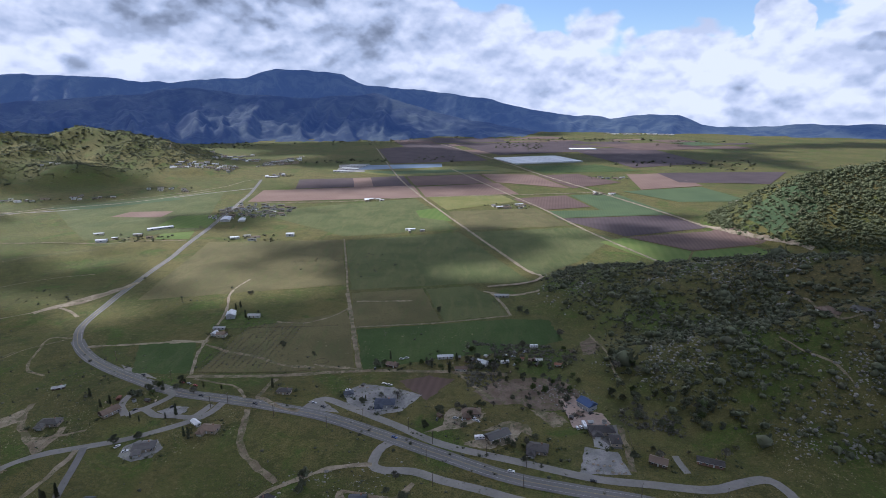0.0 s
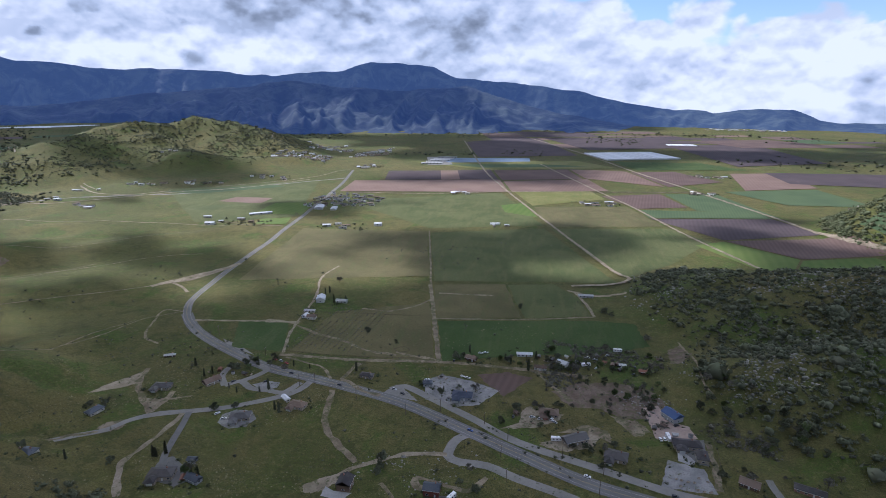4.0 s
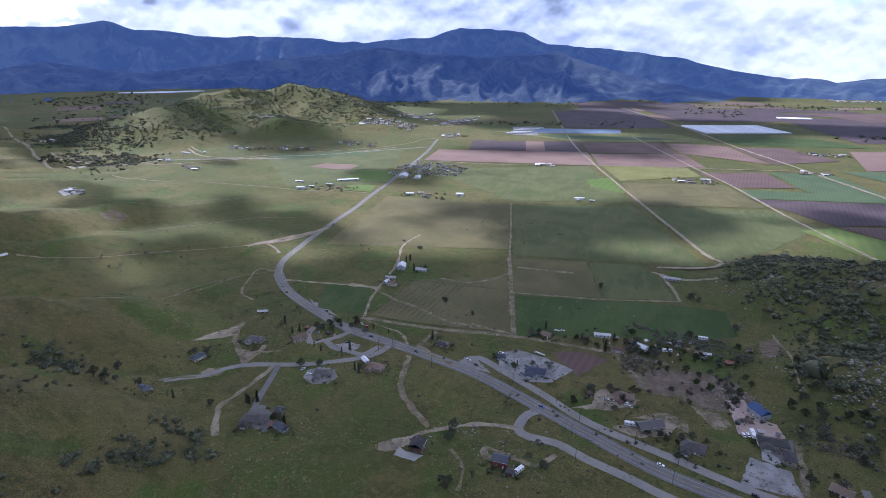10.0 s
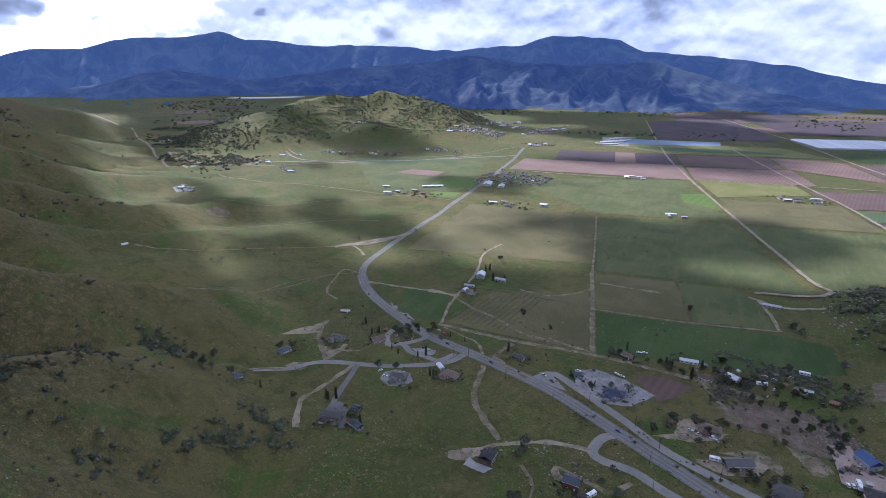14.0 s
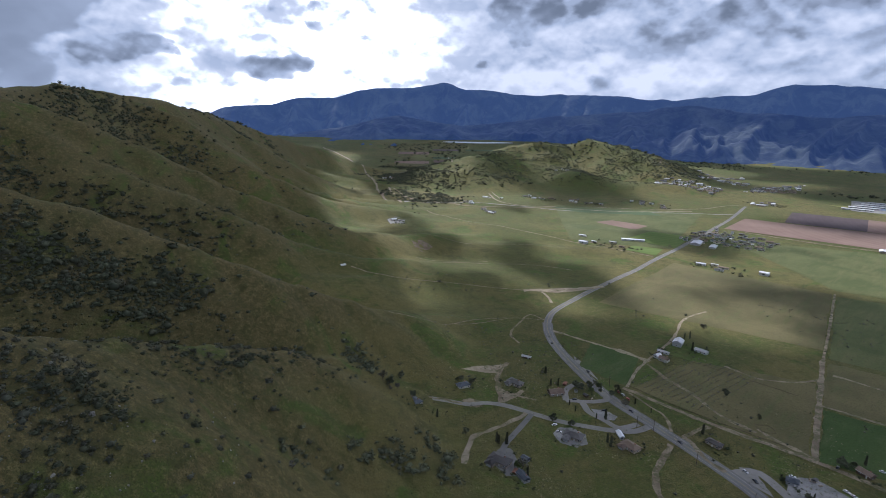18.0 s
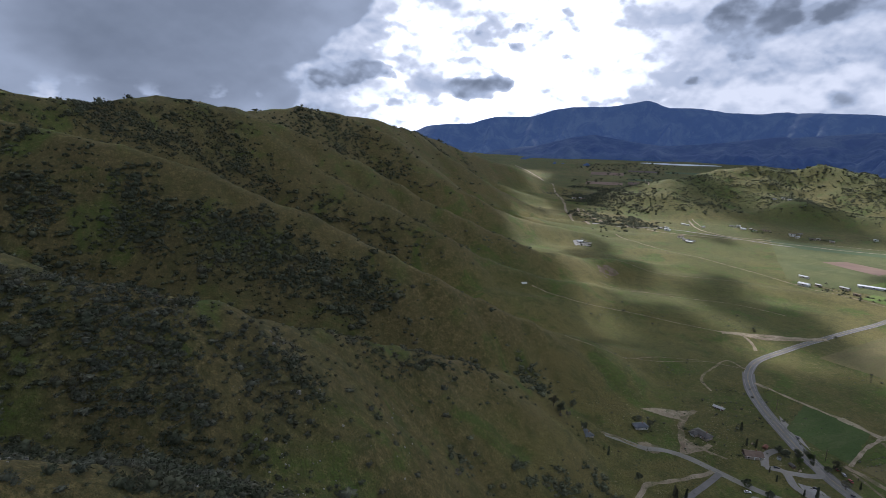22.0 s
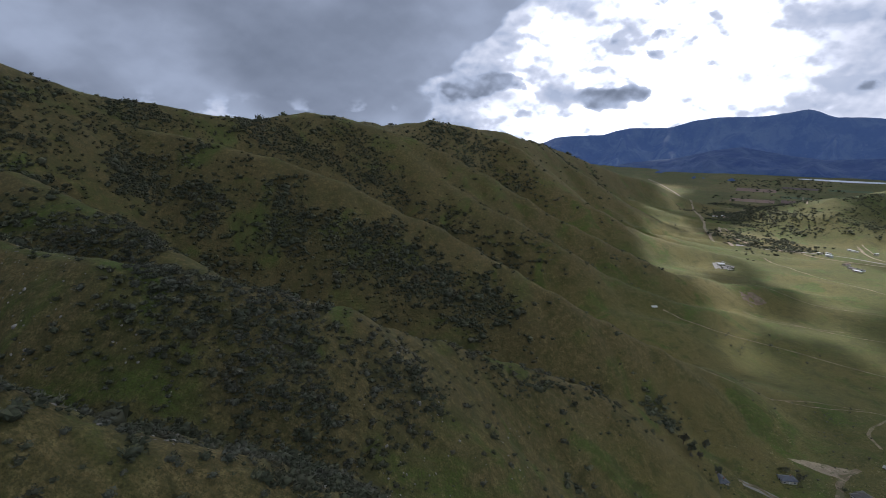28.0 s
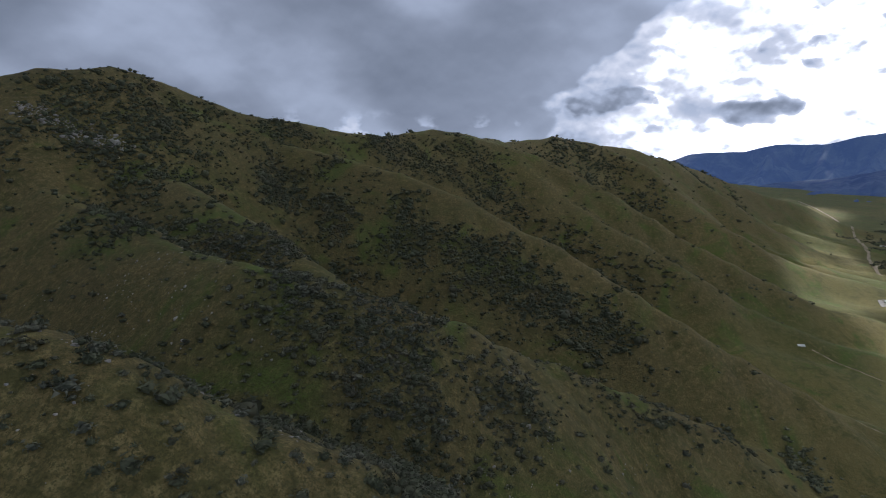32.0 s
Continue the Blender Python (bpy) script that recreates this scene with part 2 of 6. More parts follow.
def grass_ground(n, place):
    """Spring grass over the valley in green, olive and brown patches; browner and barer on the slopes."""
    wide = n.noise(place, 0.0034, 6.0, 0.6, 0.6)
    mid = n.noise(place, 0.016, 6.0, 0.64, 0.8)
    tufts = n.noise(place, 0.055, 6.0, 0.72, 0.5)
    fine = n.noise(place, 0.24, 5.0, 0.78)
    blades = n.noise(place, 1.1, 4.0, 0.8)
    south = n.add("ShaderNodeSeparateXYZ")
    n.link(place, south.inputs[0])
    c = n.mix(n.step(wide, 0.38, 0.62), (0.066, 0.080, 0.017), (0.122, 0.106, 0.032))
    c = n.mix(n.math("MULTIPLY", n.step(mid, 0.47, 0.61), n.math("MULTIPLY", n.math("ADD", n.math("MULTIPLY", n.step(south.outputs[1], 900.0, 430.0), 0.22), 0.26), n.math("ADD", n.math("MULTIPLY", n.step(south.outputs[0], -520.0, -330.0), 0.75), 0.25))), c, (0.126, 0.096, 0.036))
    c = n.mix(n.math("MULTIPLY", n.step(mid, 0.47, 0.37), 0.85), c, (0.056, 0.094, 0.013))
    place_z = n.add("ShaderNodeSeparateXYZ")
    n.link(place, place_z.inputs[0])
    normal = n.add("ShaderNodeSeparateXYZ")
    n.link(n.add("ShaderNodeNewGeometry").outputs["Normal"], normal.inputs[0])
    steep = n.step(normal.outputs[2], 0.995, 0.93)
    high = n.math("MULTIPLY", n.step(place_z.outputs[2], 20.0, 95.0), n.step(place_z.outputs[1], 1300.0, 900.0))
    barren = n.math("MULTIPLY", n.math("MULTIPLY", steep, high), n.step(mid, 0.28, 0.52), clamp=True)
    slope = n.mix(n.step(fine, 0.35, 0.68), (0.068, 0.056, 0.020), (0.140, 0.104, 0.042))
    c = n.mix(n.math("MULTIPLY", barren, 0.85), c, slope)
    c = n.mix(n.math("MULTIPLY", n.step(tufts, 0.50, 0.60), 0.6), c, (0.050, 0.052, 0.014))
    c = n.mix(n.math("MULTIPLY", n.step(fine, 0.50, 0.64), 0.42), c, (0.190, 0.162, 0.064))
    straw = n.noise(place, 0.55, 4.0, 0.85)
    c = n.mix(n.math("MULTIPLY", n.step(straw, 0.54, 0.66), 0.4), c, (0.205, 0.170, 0.078))
    return n.mix(n.math("MULTIPLY", n.step(blades, 0.48, 0.57), 0.72), c, (0.037, 0.039, 0.012))


def worn(low, high, bare):
    """Bare earth with weeds and grass coming through it in patches; bare is the noise above which they stand."""

    def build(n, place):
        c = n.mix(n.step(n.noise(place, 0.09, 5.0, 0.65), 0.35, 0.65), low, high)
        c = n.mix(n.math("MULTIPLY", n.step(n.noise(place, 0.9, 5.0, 0.7), 0.5, 0.66), 0.5), c, [v * 0.55 for v in low])
        weeds = n.math("MULTIPLY", n.step(n.noise(place, 0.16, 6.0, 0.75, 0.4), bare, bare + 0.10), 0.85)
        green = n.mix(n.noise(place, 0.5, 4.0, 0.7), (0.050, 0.062, 0.024), (0.125, 0.115, 0.055))
        return n.mix(weeds, c, green)

    return build


def furrowed(low, high, pitch, angle):
    """Ploughed or planted ground: rows of one pitch in metres, turned by angle degrees, with patches."""

    def build(n, place):
        turn = n.add("ShaderNodeMapping", vector_type="POINT")
        turn.inputs["Rotation"].default_value = (0, 0, radians(angle))
        n.link(place, turn.inputs[0])
        wave = n.add("ShaderNodeTexWave", bands_direction="X")
        wave.inputs["Scale"].default_value = 0.314 / pitch
        wave.inputs["Distortion"].default_value = 0.4
        n.link(turn.outputs[0], wave.inputs[0])
        patch = n.noise(place, 0.012, 5.0, 0.6)
        fac = n.math("ADD", n.math("MULTIPLY", wave.outputs["Fac"], 0.35), n.math("MULTIPLY", n.step(patch, 0.3, 0.7), 0.65))
        rnd = n.add("ShaderNodeObjectInfo").outputs["Random"]
        fac = n.math("ADD", fac, n.math("MULTIPLY", n.math("SUBTRACT", rnd, 0.5), 0.5), clamp=True)
        return n.mix(fac, low, high)

    return build


material("grass", grass_ground, bump=0.7, bump_scale=0.5)
material("asphalt", speckled((0.118, 0.113, 0.108), (0.160, 0.153, 0.145), 0.05, 9.0), rough=0.9, bump=0.01, bump_scale=6)
material("old_asphalt", speckled((0.165, 0.155, 0.14), (0.228, 0.213, 0.192), 0.05, 9.0), rough=0.92, bump=0.01, bump_scale=6)
material("dirt", worn((0.15, 0.115, 0.078), (0.25, 0.20, 0.14), 0.47), bump=0.06, bump_scale=1.2)
material("pale_dirt", worn((0.18, 0.145, 0.10), (0.29, 0.24, 0.175), 0.53), bump=0.06, bump_scale=1.2)
material("line_paint", speckled((0.30, 0.295, 0.28), (0.46, 0.45, 0.42), 0.5))
material("yellow_paint", speckled((0.26, 0.22, 0.12), (0.38, 0.31, 0.15), 0.5))


def pasture(low, high, weeds):
    """Grazed or fallow grass: broad patches, faint mowing lines, tufts and weeds."""

    def build(n, place):
        turn = n.add("ShaderNodeMapping", vector_type="POINT")
        turn.inputs["Rotation"].default_value, turn.inputs["Scale"].default_value = (0, 0, radians(12)), (1.0, 0.18, 1.0)
        n.link(place, turn.inputs[0])
        c = n.mix(n.step(n.noise(place, 0.014, 6.0, 0.62, 0.6), 0.36, 0.64), low, high)
        c = n.mix(n.math("MULTIPLY", n.step(n.noise(turn.outputs[0], 0.12, 5.0, 0.7), 0.48, 0.66), 0.45), c, weeds)
        return n.mix(n.math("MULTIPLY", n.step(n.noise(place, 0.5, 5.0, 0.8), 0.50, 0.62), 0.5), c, [v * 0.45 for v in low])

    return build


material("pasture_deep", pasture((0.038, 0.066, 0.016), (0.056, 0.084, 0.022), (0.085, 0.092, 0.036)), bump=0.4, bump_scale=0.6)
material("pasture_olive", pasture((0.090, 0.082, 0.034), (0.128, 0.110, 0.048), (0.080, 0.098, 0.030)), bump=0.4, bump_scale=0.6)
material("pasture_gold", pasture((0.128, 0.130, 0.036), (0.170, 0.160, 0.058), (0.100, 0.130, 0.034)), bump=0.4, bump_scale=0.6)
material("pasture_green", pasture((0.066, 0.082, 0.026), (0.094, 0.104, 0.038), (0.130, 0.120, 0.052)), bump=0.4, bump_scale=0.6)
material("plowed_tan", furrowed((0.135, 0.088, 0.070), (0.190, 0.130, 0.102), 9.0, 12))
material("plowed_brown", furrowed((0.088, 0.058, 0.050), (0.140, 0.096, 0.078), 7.0, 12))
material("plowed_dark", furrowed((0.052, 0.039, 0.042), (0.086, 0.065, 0.064), 8.0, 12))
material("crop_green", furrowed((0.046, 0.074, 0.034), (0.074, 0.104, 0.046), 6.0, 12))
material("grass_bright", furrowed((0.075, 0.120, 0.024), (0.120, 0.150, 0.040), 14.0, 12))
material("row_cover", furrowed((0.10, 0.14, 0.19), (0.18, 0.23, 0.29), 8.0, 12))


def wooded(n, place):
    """Far slopes: dark forest in the ravines, olive grass and pale scars on the open flanks."""
    wide = n.noise(place, 0.0016, 6.0, 0.62, 1.2)
    mid = n.noise(place, 0.007, 6.0, 0.66, 0.8)
    fine = n.noise(place, 0.03, 4.0, 0.7)
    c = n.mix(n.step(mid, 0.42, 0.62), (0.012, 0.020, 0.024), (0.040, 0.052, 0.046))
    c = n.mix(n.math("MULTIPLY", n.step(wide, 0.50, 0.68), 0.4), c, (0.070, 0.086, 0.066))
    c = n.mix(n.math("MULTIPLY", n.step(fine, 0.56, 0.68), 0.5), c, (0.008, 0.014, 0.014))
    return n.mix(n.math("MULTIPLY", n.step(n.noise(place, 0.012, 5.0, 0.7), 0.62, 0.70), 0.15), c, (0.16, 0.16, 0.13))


# the blue haze of distance is put in as an even glow on both ranges
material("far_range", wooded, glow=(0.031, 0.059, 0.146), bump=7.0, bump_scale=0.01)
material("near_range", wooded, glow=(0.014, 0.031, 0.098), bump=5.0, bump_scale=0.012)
material("soil", worn((0.105, 0.075, 0.055), (0.165, 0.125, 0.095), 0.50), bump=0.08, bump_scale=1.0)
material("gravel", worn((0.17, 0.165, 0.16), (0.27, 0.26, 0.245), 0.56), bump=0.05, bump_scale=2.0)
material("concrete", speckled((0.24, 0.235, 0.225), (0.33, 0.32, 0.305), 0.15, 6.0), bump=0.01, bump_scale=3.0)
material("pink_dirt", speckled((0.27, 0.20, 0.165), (0.37, 0.285, 0.235), 0.06, 8.0), bump=0.05, bump_scale=1.5)
for word, low, high in (("roof_slate", (0.052, 0.060, 0.073), (0.086, 0.095, 0.108)), ("roof_grey", (0.078, 0.073, 0.070), (0.118, 0.112, 0.106)), ("roof_brown", (0.115, 0.080, 0.060), (0.165, 0.120, 0.090)),
                        ("roof_dark", (0.052, 0.047, 0.046), (0.085, 0.078, 0.074)), ("roof_navy", (0.040, 0.048, 0.070), (0.065, 0.075, 0.100)), ("roof_blue", (0.040, 0.070, 0.150), (0.060, 0.095, 0.190)),
                        ("roof_rust", (0.170, 0.075, 0.050), (0.240, 0.115, 0.080)), ("roof_white", (0.46, 0.47, 0.48), (0.62, 0.63, 0.64)), ("roof_pale", (0.34, 0.34, 0.33), (0.48, 0.48, 0.46)),
                        ("wall_cream", (0.46, 0.42, 0.34), (0.56, 0.52, 0.43)), ("wall_tan", (0.30, 0.245, 0.185), (0.40, 0.335, 0.26)), ("wall_grey", (0.27, 0.27, 0.265), (0.36, 0.36, 0.355)),
                        ("wall_wood", (0.115, 0.075, 0.050), (0.175, 0.120, 0.082)), ("wall_red", (0.190, 0.065, 0.050), (0.260, 0.095, 0.072)), ("wall_brick", (0.215, 0.115, 0.085), (0.300, 0.170, 0.125)),
                        ("wall_white", (0.46, 0.46, 0.44), (0.60, 0.60, 0.58)), ("trim_white", (0.62, 0.61, 0.58), (0.74, 0.73, 0.70)), ("pole_wood", (0.085, 0.065, 0.050), (0.140, 0.110, 0.085))):
    material(word, speckled(low, high, 0.35, 7.0, 0.35), rough=0.75, bump=0.02, bump_scale=4.0)
material("window_glass", speckled((0.018, 0.022, 0.028), (0.045, 0.052, 0.062), 0.3), rough=0.08, spec=0.6)
material("tyre_rubber", speckled((0.018, 0.018, 0.018), (0.035, 0.035, 0.035), 3.0), rough=0.9)
for word, low, high in (("white", (0.66, 0.66, 0.66), (0.76, 0.76, 0.76)), ("silver", (0.38, 0.39, 0.40), (0.48, 0.49, 0.50)), ("black", (0.020, 0.021, 0.024), (0.034, 0.035, 0.038)), ("red", (0.30, 0.030, 0.026), (0.38, 0.045, 0.036)), ("blue", (0.030, 0.070, 0.22), (0.045, 0.095, 0.28))):
    material("paint_" + word, speckled(low, high, 0.8), rough=0.28, spec=0.6)
material("bark", speckled((0.060, 0.045, 0.033), (0.110, 0.086, 0.064), 0.8), bump=0.03, bump_scale=6)


def leaves(low, high, dry):
    """Foliage: each leaf clump a little different, with slow drift from plant to plant."""

    def build(n, place):
        each = n.add("ShaderNodeNewGeometry").outputs["Random Per Island"]
        plant = n.noise(place, 0.16, 3.0, 0.6)
        c = n.mix(n.math("ADD", n.math("MULTIPLY", each, 0.5), n.math("MULTIPLY", n.step(plant, 0.3, 0.7), 0.5)), low, high)
        return n.mix(n.math("MULTIPLY", n.step(n.noise(place, 0.05, 2.0), 0.52, 0.72), 0.5), c, dry)

    return build


material("leaf_oak", leaves((0.034, 0.042, 0.020), (0.086, 0.098, 0.046), (0.072, 0.070, 0.040)), rough=0.8)
material("leaf_sage", leaves((0.050, 0.056, 0.038), (0.118, 0.122, 0.085), (0.110, 0.100, 0.062)), rough=0.85)
material("leaf_dark", leaves((0.036, 0.042, 0.024), (0.090, 0.098, 0.056), (0.086, 0.076, 0.048)), rough=0.8)
material("leaf_grey", leaves((0.085, 0.080, 0.062), (0.150, 0.142, 0.108), (0.115, 0.118, 0.068)), rough=0.85)
material("leaf_fresh", leaves((0.050, 0.072, 0.022), (0.095, 0.120, 0.040), (0.100, 0.105, 0.045)), rough=0.8)
material("leaf_tuft", leaves((0.030, 0.040, 0.016), (0.085, 0.092, 0.040), (0.110, 0.098, 0.052)), rough=0.9)
material("leaf_dry", leaves((0.15, 0.125, 0.07), (0.30, 0.265, 0.165), (0.22, 0.20, 0.10)), rough=0.9)
material("leaf_tree", leaves((0.058, 0.066, 0.038), (0.135, 0.145, 0.085), (0.120, 0.112, 0.074)), rough=0.85)
material("leaf_hill", leaves((0.060, 0.074, 0.036), (0.120, 0.132, 0.066), (0.118, 0.112, 0.066)), rough=0.85)
material("rock", speckled((0.12, 0.113, 0.102), (0.29, 0.272, 0.245), 0.25, 7.0), bump=0.08, bump_scale=1.5)


def cloud_stuff(mat):
    n = Nodes(mat.node_tree)
    a, b = n.add("ShaderNodeBsdfDiffuse"), n.add("ShaderNodeBsdfTranslucent")
    a.inputs[0].default_value = b.inputs[0].default_value = (0.92, 0.93, 0.95, 1)
    m = n.add("ShaderNodeMixShader")
    m.inputs[0].default_value = 0.82
    n.link(a.outputs[0], m.inputs[1])
    n.link(b.outputs[0], m.inputs[2])
    n.link(m.outputs[0], n.add("ShaderNodeOutputMaterial").inputs[0])


MATS["cloud"] = bpy.data.materials.new("cloud")
MATS["cloud"].use_nodes = True
cloud_stuff(MATS["cloud"])


# ---- the shape of the land ----
RNG = np.random.RandomState(7)
LATTICE = RNG.rand(256, 256)


def grain(x, y, size):
    """Smooth random heights between -1 and 1, with hollows about size metres across."""
    u, v = x / size, y / size
    i, j = np.floor(u).astype(int), np.floor(v).astype(int)
    a, b = u - i, v - j
    a, b = a * a * a * (a * (a * 6 - 15) + 10), b * b * b * (b * (b * 6 - 15) + 10)
    p, q = LATTICE[i % 256, j % 256], LATTICE[(i + 1) % 256, j % 256]
    r, s = LATTICE[i % 256, (j + 1) % 256], LATTICE[(i + 1) % 256, (j + 1) % 256]
    return 2 * ((p * (1 - a) + q * a) * (1 - b) + (r * (1 - a) + s * a) * b) - 1


def fractal(x, y, size, octaves=4, gain=0.5):
    return sum(gain**k * grain(x + 37.1 * k, y - 91.7 * k, size / 2**k) for k in range(octaves))


# crests of the spurs and ridges: x, y, height; the fall of their sides, the roundness of their tops
RIDGES = [
    # main ridge of the range
    (0.9, 20, [(-430, -640, 345), (-466, -515, 320), (-511, -469, 332), (-525, -446, 339), (-563, -406, 348), (-597, -382, 338), (-654, -342, 318), (-689, -316, 306), (-734, -274, 302), (-776, -207, 289), (-800, -171, 285), (-842, -135, 290), (-897, -97, 300), (-981, -24, 291), (-1081, 30, 285), (-1179, 81, 290), (-1293, 147, 304), (-1393, 280, 285), (-1455, 366, 278), (-1573, 500, 252), (-1696, 600, 229), (-1803, 765, 185), (-1894, 948, 135), (-1958, 1085, 109), (-1970, 1250, 40), (-1900, 1380, 4)]),
    # spur that the camera hovers over
    (0.9, 10, [(-60, -420, 300), (-95, -220, 242), (-111, -153, 228), (-115, -131, 223), (-116, -117, 222), (-118, -98, 217), (-119, -93, 210), (-126, -75, 201), (-129, -62, 194), (-132, -49, 187), (-134, -34, 177), (-135, -15, 160), (-135, 9, 138), (-120, 60, 90), (-105, 110, 50), (-90, 170, 8)]),
    # rocky spur with the bright crest
    (0.95, 12, [(-514, -467, 326), (-450, -405, 281), (-391, -349, 230), (-340, -252, 216), (-298, -190, 211), (-261, -133, 208), (-250, -104, 206), (-246, -91, 205), (-250, -73, 201), (-259, -53, 193), (-274, -22, 180), (-301, 8, 158), (-317, 34, 141), (-338, 92, 112), (-357, 156, 82), (-375, 198, 58), (-390, 260, 30), (-397, 310, 12), (-400, 360, 3)]),
    (0.95, 12, [(-565, -403, 340), (-510, -355, 297), (-466, -317, 247), (-428, -264, 236), (-391, -209, 223), (-360, -156, 208), (-340, -127, 197), (-326, -104, 185), (-317, -80, 172)]),
    # grassy spur with brush on its near face
    (0.92, 12, [(-735, -270, 298), (-660, -295, 275), (-646, -220, 265), (-613, -153, 253), (-593, -104, 242), (-561, -32, 222), (-541, 13, 199), (-526, 57, 179), (-507, 95, 162), (-488, 130, 146), (-474, 166, 127), (-467, 217, 96), (-457, 266, 73), (-453, 327, 46), (-456, 388, 20), (-448, 455, 5)]),
    # broad bare spur, in two folds
    (0.95, 18, [(-900, -60, 294), (-921, -2, 286), (-919, 63, 264), (-908, 120, 242), (-887, 184, 210), (-861, 247, 171), (-832, 317, 132), (-817, 351, 115), (-803, 405, 90), (-785, 497, 55), (-793, 607, 30), (-794, 715, 19), (-780, 810, 3)]),
    (0.9, 16, [(-890, 43, 258), (-858, 77, 226), (-821, 127, 189), (-793, 166, 167), (-773, 206, 149), (-728, 280, 107), (-711, 344, 71), (-673, 430, 43), (-671, 520, 20), (-660, 590, 4)]),
    (0.6, 12, [(-690, 300, 50), (-640, 300, 46), (-625, 370, 34), (-617, 450, 20), (-610, 540, 5)]),
    (0.8, 18, [(-1382, 227, 295), (-1371, 284, 276), (-1291, 360, 242), (-1217, 395, 198), (-1160, 439, 151), (-1121, 506, 110), (-1120, 575, 74), (-1098, 675, 41), (-1080, 791, 18)]),
    (0.7, 18, [(-1597, 521, 252), (-1516, 570, 194), (-1466, 639, 141), (-1425, 727, 80), (-1389, 833, 25)]),
    # rocky hill beside the road
    (0.60, 14, [(175, 700, 12), (247, 656, 42), (319, 600, 67), (420, 520, 98), (520, 430, 140), (700, 320, 190), (900, 250, 230)]),
    (0.75, 10, [(207, 455, 26), (290, 440, 55), (400, 430, 92), (520, 430, 138)]),
    (0.75, 25, [(660, 1080, 40), (711, 1028, 110), (820, 1000, 137), (1000, 950, 155), (1400, 800, 170)]),
    # low hills at the far side
    (0.36, 22, [(-1500, 1300, 20), (-1490, 1440, 88), (-1540, 1600, 92), (-1560, 1760, 118), (-1470, 1880, 120), (-1430, 1990, 108), (-1390, 2090, 130), (-1290, 2100, 112), (-1180, 2090, 118), (-1060, 2040, 84), (-900, 1960, 30)]),
    (0.40, 16, [(-1490, 1440, 84), (-1340, 1420, 50), (-1230, 1380, 8)]),
    (0.40, 16, [(-1470, 1880, 116), (-1330, 1740, 66), (-1180, 1650, 40), (-1000, 1700, 28), (-850, 1790, 26)]),
    (0.40, 16, [(-1290, 2100, 108), (-1150, 1900, 50), (-1050, 1850, 10)]),
]


def height(x, y):
    """Height of the ground, for arrays of places."""
    x, y = np.asarray(x, float), np.asarray(y, float)
    wx, wy = x + 4 * fractal(x, y, 110, 3), y + 4 * fractal(x + 500, y + 900, 110, 3)
    total = np.ones_like(x)
    for fall, top, line in RIDGES:
        best = np.full_like(x, -1e3)
        for (ax, ay, az), (bx, by, bz) in zip(line, line[1:]):
            dx, dy = bx - ax, by - ay
            along = np.clip(((wx - ax) * dx + (wy - ay) * dy) / (dx * dx + dy * dy), 0, 1)
            off = np.hypot(wx - ax - along * dx, wy - ay - along * dy)
            crest = az + along * (bz - az)
            best = np.maximum(best, crest - fall * (0.36 + 0.64 * np.clip(crest / 130, 0, 1)) * (np.sqrt(off * off + top * top) - top))
        total = total + np.exp(np.clip(best, -200, 600) / 3.5)
    # long low toes below the spurs: an apron along the range, folded across its length
    apron = np.full_like(x, -5.0)
    for (ax, ay, az), (bx, by, bz) in zip(RIDGES[0][2], RIDGES[0][2][1:]):
        dx, dy = bx - ax, by - ay
        along = np.clip(((x - ax) * dx + (y - ay) * dy) / (dx * dx + dy * dy), 0, 1)
        reach = np.hypot(x - ax - along * dx, y - ay - along * dy)
        share = np.clip((az + along * (bz - az) - 60) / 170, 0, 1)
        apron = np.maximum(apron, share * 36 * np.exp(-np.clip(reach - 360 * share, -100, 2000) / 165))
    lengthwise = 0.8 * x - 0.6 * y + 26 * grain(x, y, 160)
    fold = np.abs(grain(lengthwise, 0 * x + 40, 62)) + 0.4 * np.abs(grain(lengthwise, 0 * x + 90, 27))
    apron = apron * (1.42 - 1.05 * fold) - 2.0
    total = total + np.exp(np.clip(apron, -200, 300) / 3.5)
    z = 3.5 * np.log(total)
    rough = np.clip(z / 60, 0, 1)
    distant = np.clip((np.hypot(x, y) - 1300) / 300, 0, 1) * np.clip((y - 1150) / 150, 0, 1)
    z = z + rough * ((2.4 + 3 * distant) * fractal(x, y, 60, 4) + 0.5 * grain(x, y, 9)) + distant * np.clip(z / 40, 0, 1) * 15 * fractal(x, y, 190, 4)
    far = np.hypot(x, y)
    roll = np.clip((-x - 380) / 250, 0, 1) * np.clip((1500 - far) / 500, 0, 1) * (1 - rough)
    z = z + roll * (3.6 * np.sin((y * 0.8 - x * 0.6) / 31 + 2 * grain(x, y, 130)) + 2.0) + 0.6 * grain(x, y, 240) * (1 - rough)
    # the far arm of the valley climbs to the lake
    arm = np.clip((np.degrees(np.arctan2(-x, y)) - 24) / 14, 0, 1)
    z = z + arm * np.clip((far - 2300) / 1300, 0, 1) * 62
    # level shore round the lake
    lx, ly = x + 2560, y - 2560
    shore = np.clip(1.9 - np.hypot((0.69 * lx + 0.72 * ly) / 420, (0.72 * lx - 0.69 * ly) / 130), 0, 1)
    z = z * (1 - shore) + 62 * shore
    return z


def ground(x, y):
    return float(height(np.array([x]), np.array([y]))[0])


def sheet(name, verts, faces, mat, smooth=True):
    """One mesh object from arrays."""
    mesh = bpy.data.meshes.new(name)
    mesh.from_pydata(verts, [], faces)
    mesh.materials.append(MATS[mat])
    if smooth:
        mesh.shade_smooth()
    mesh.update()
    return new(name, mesh)


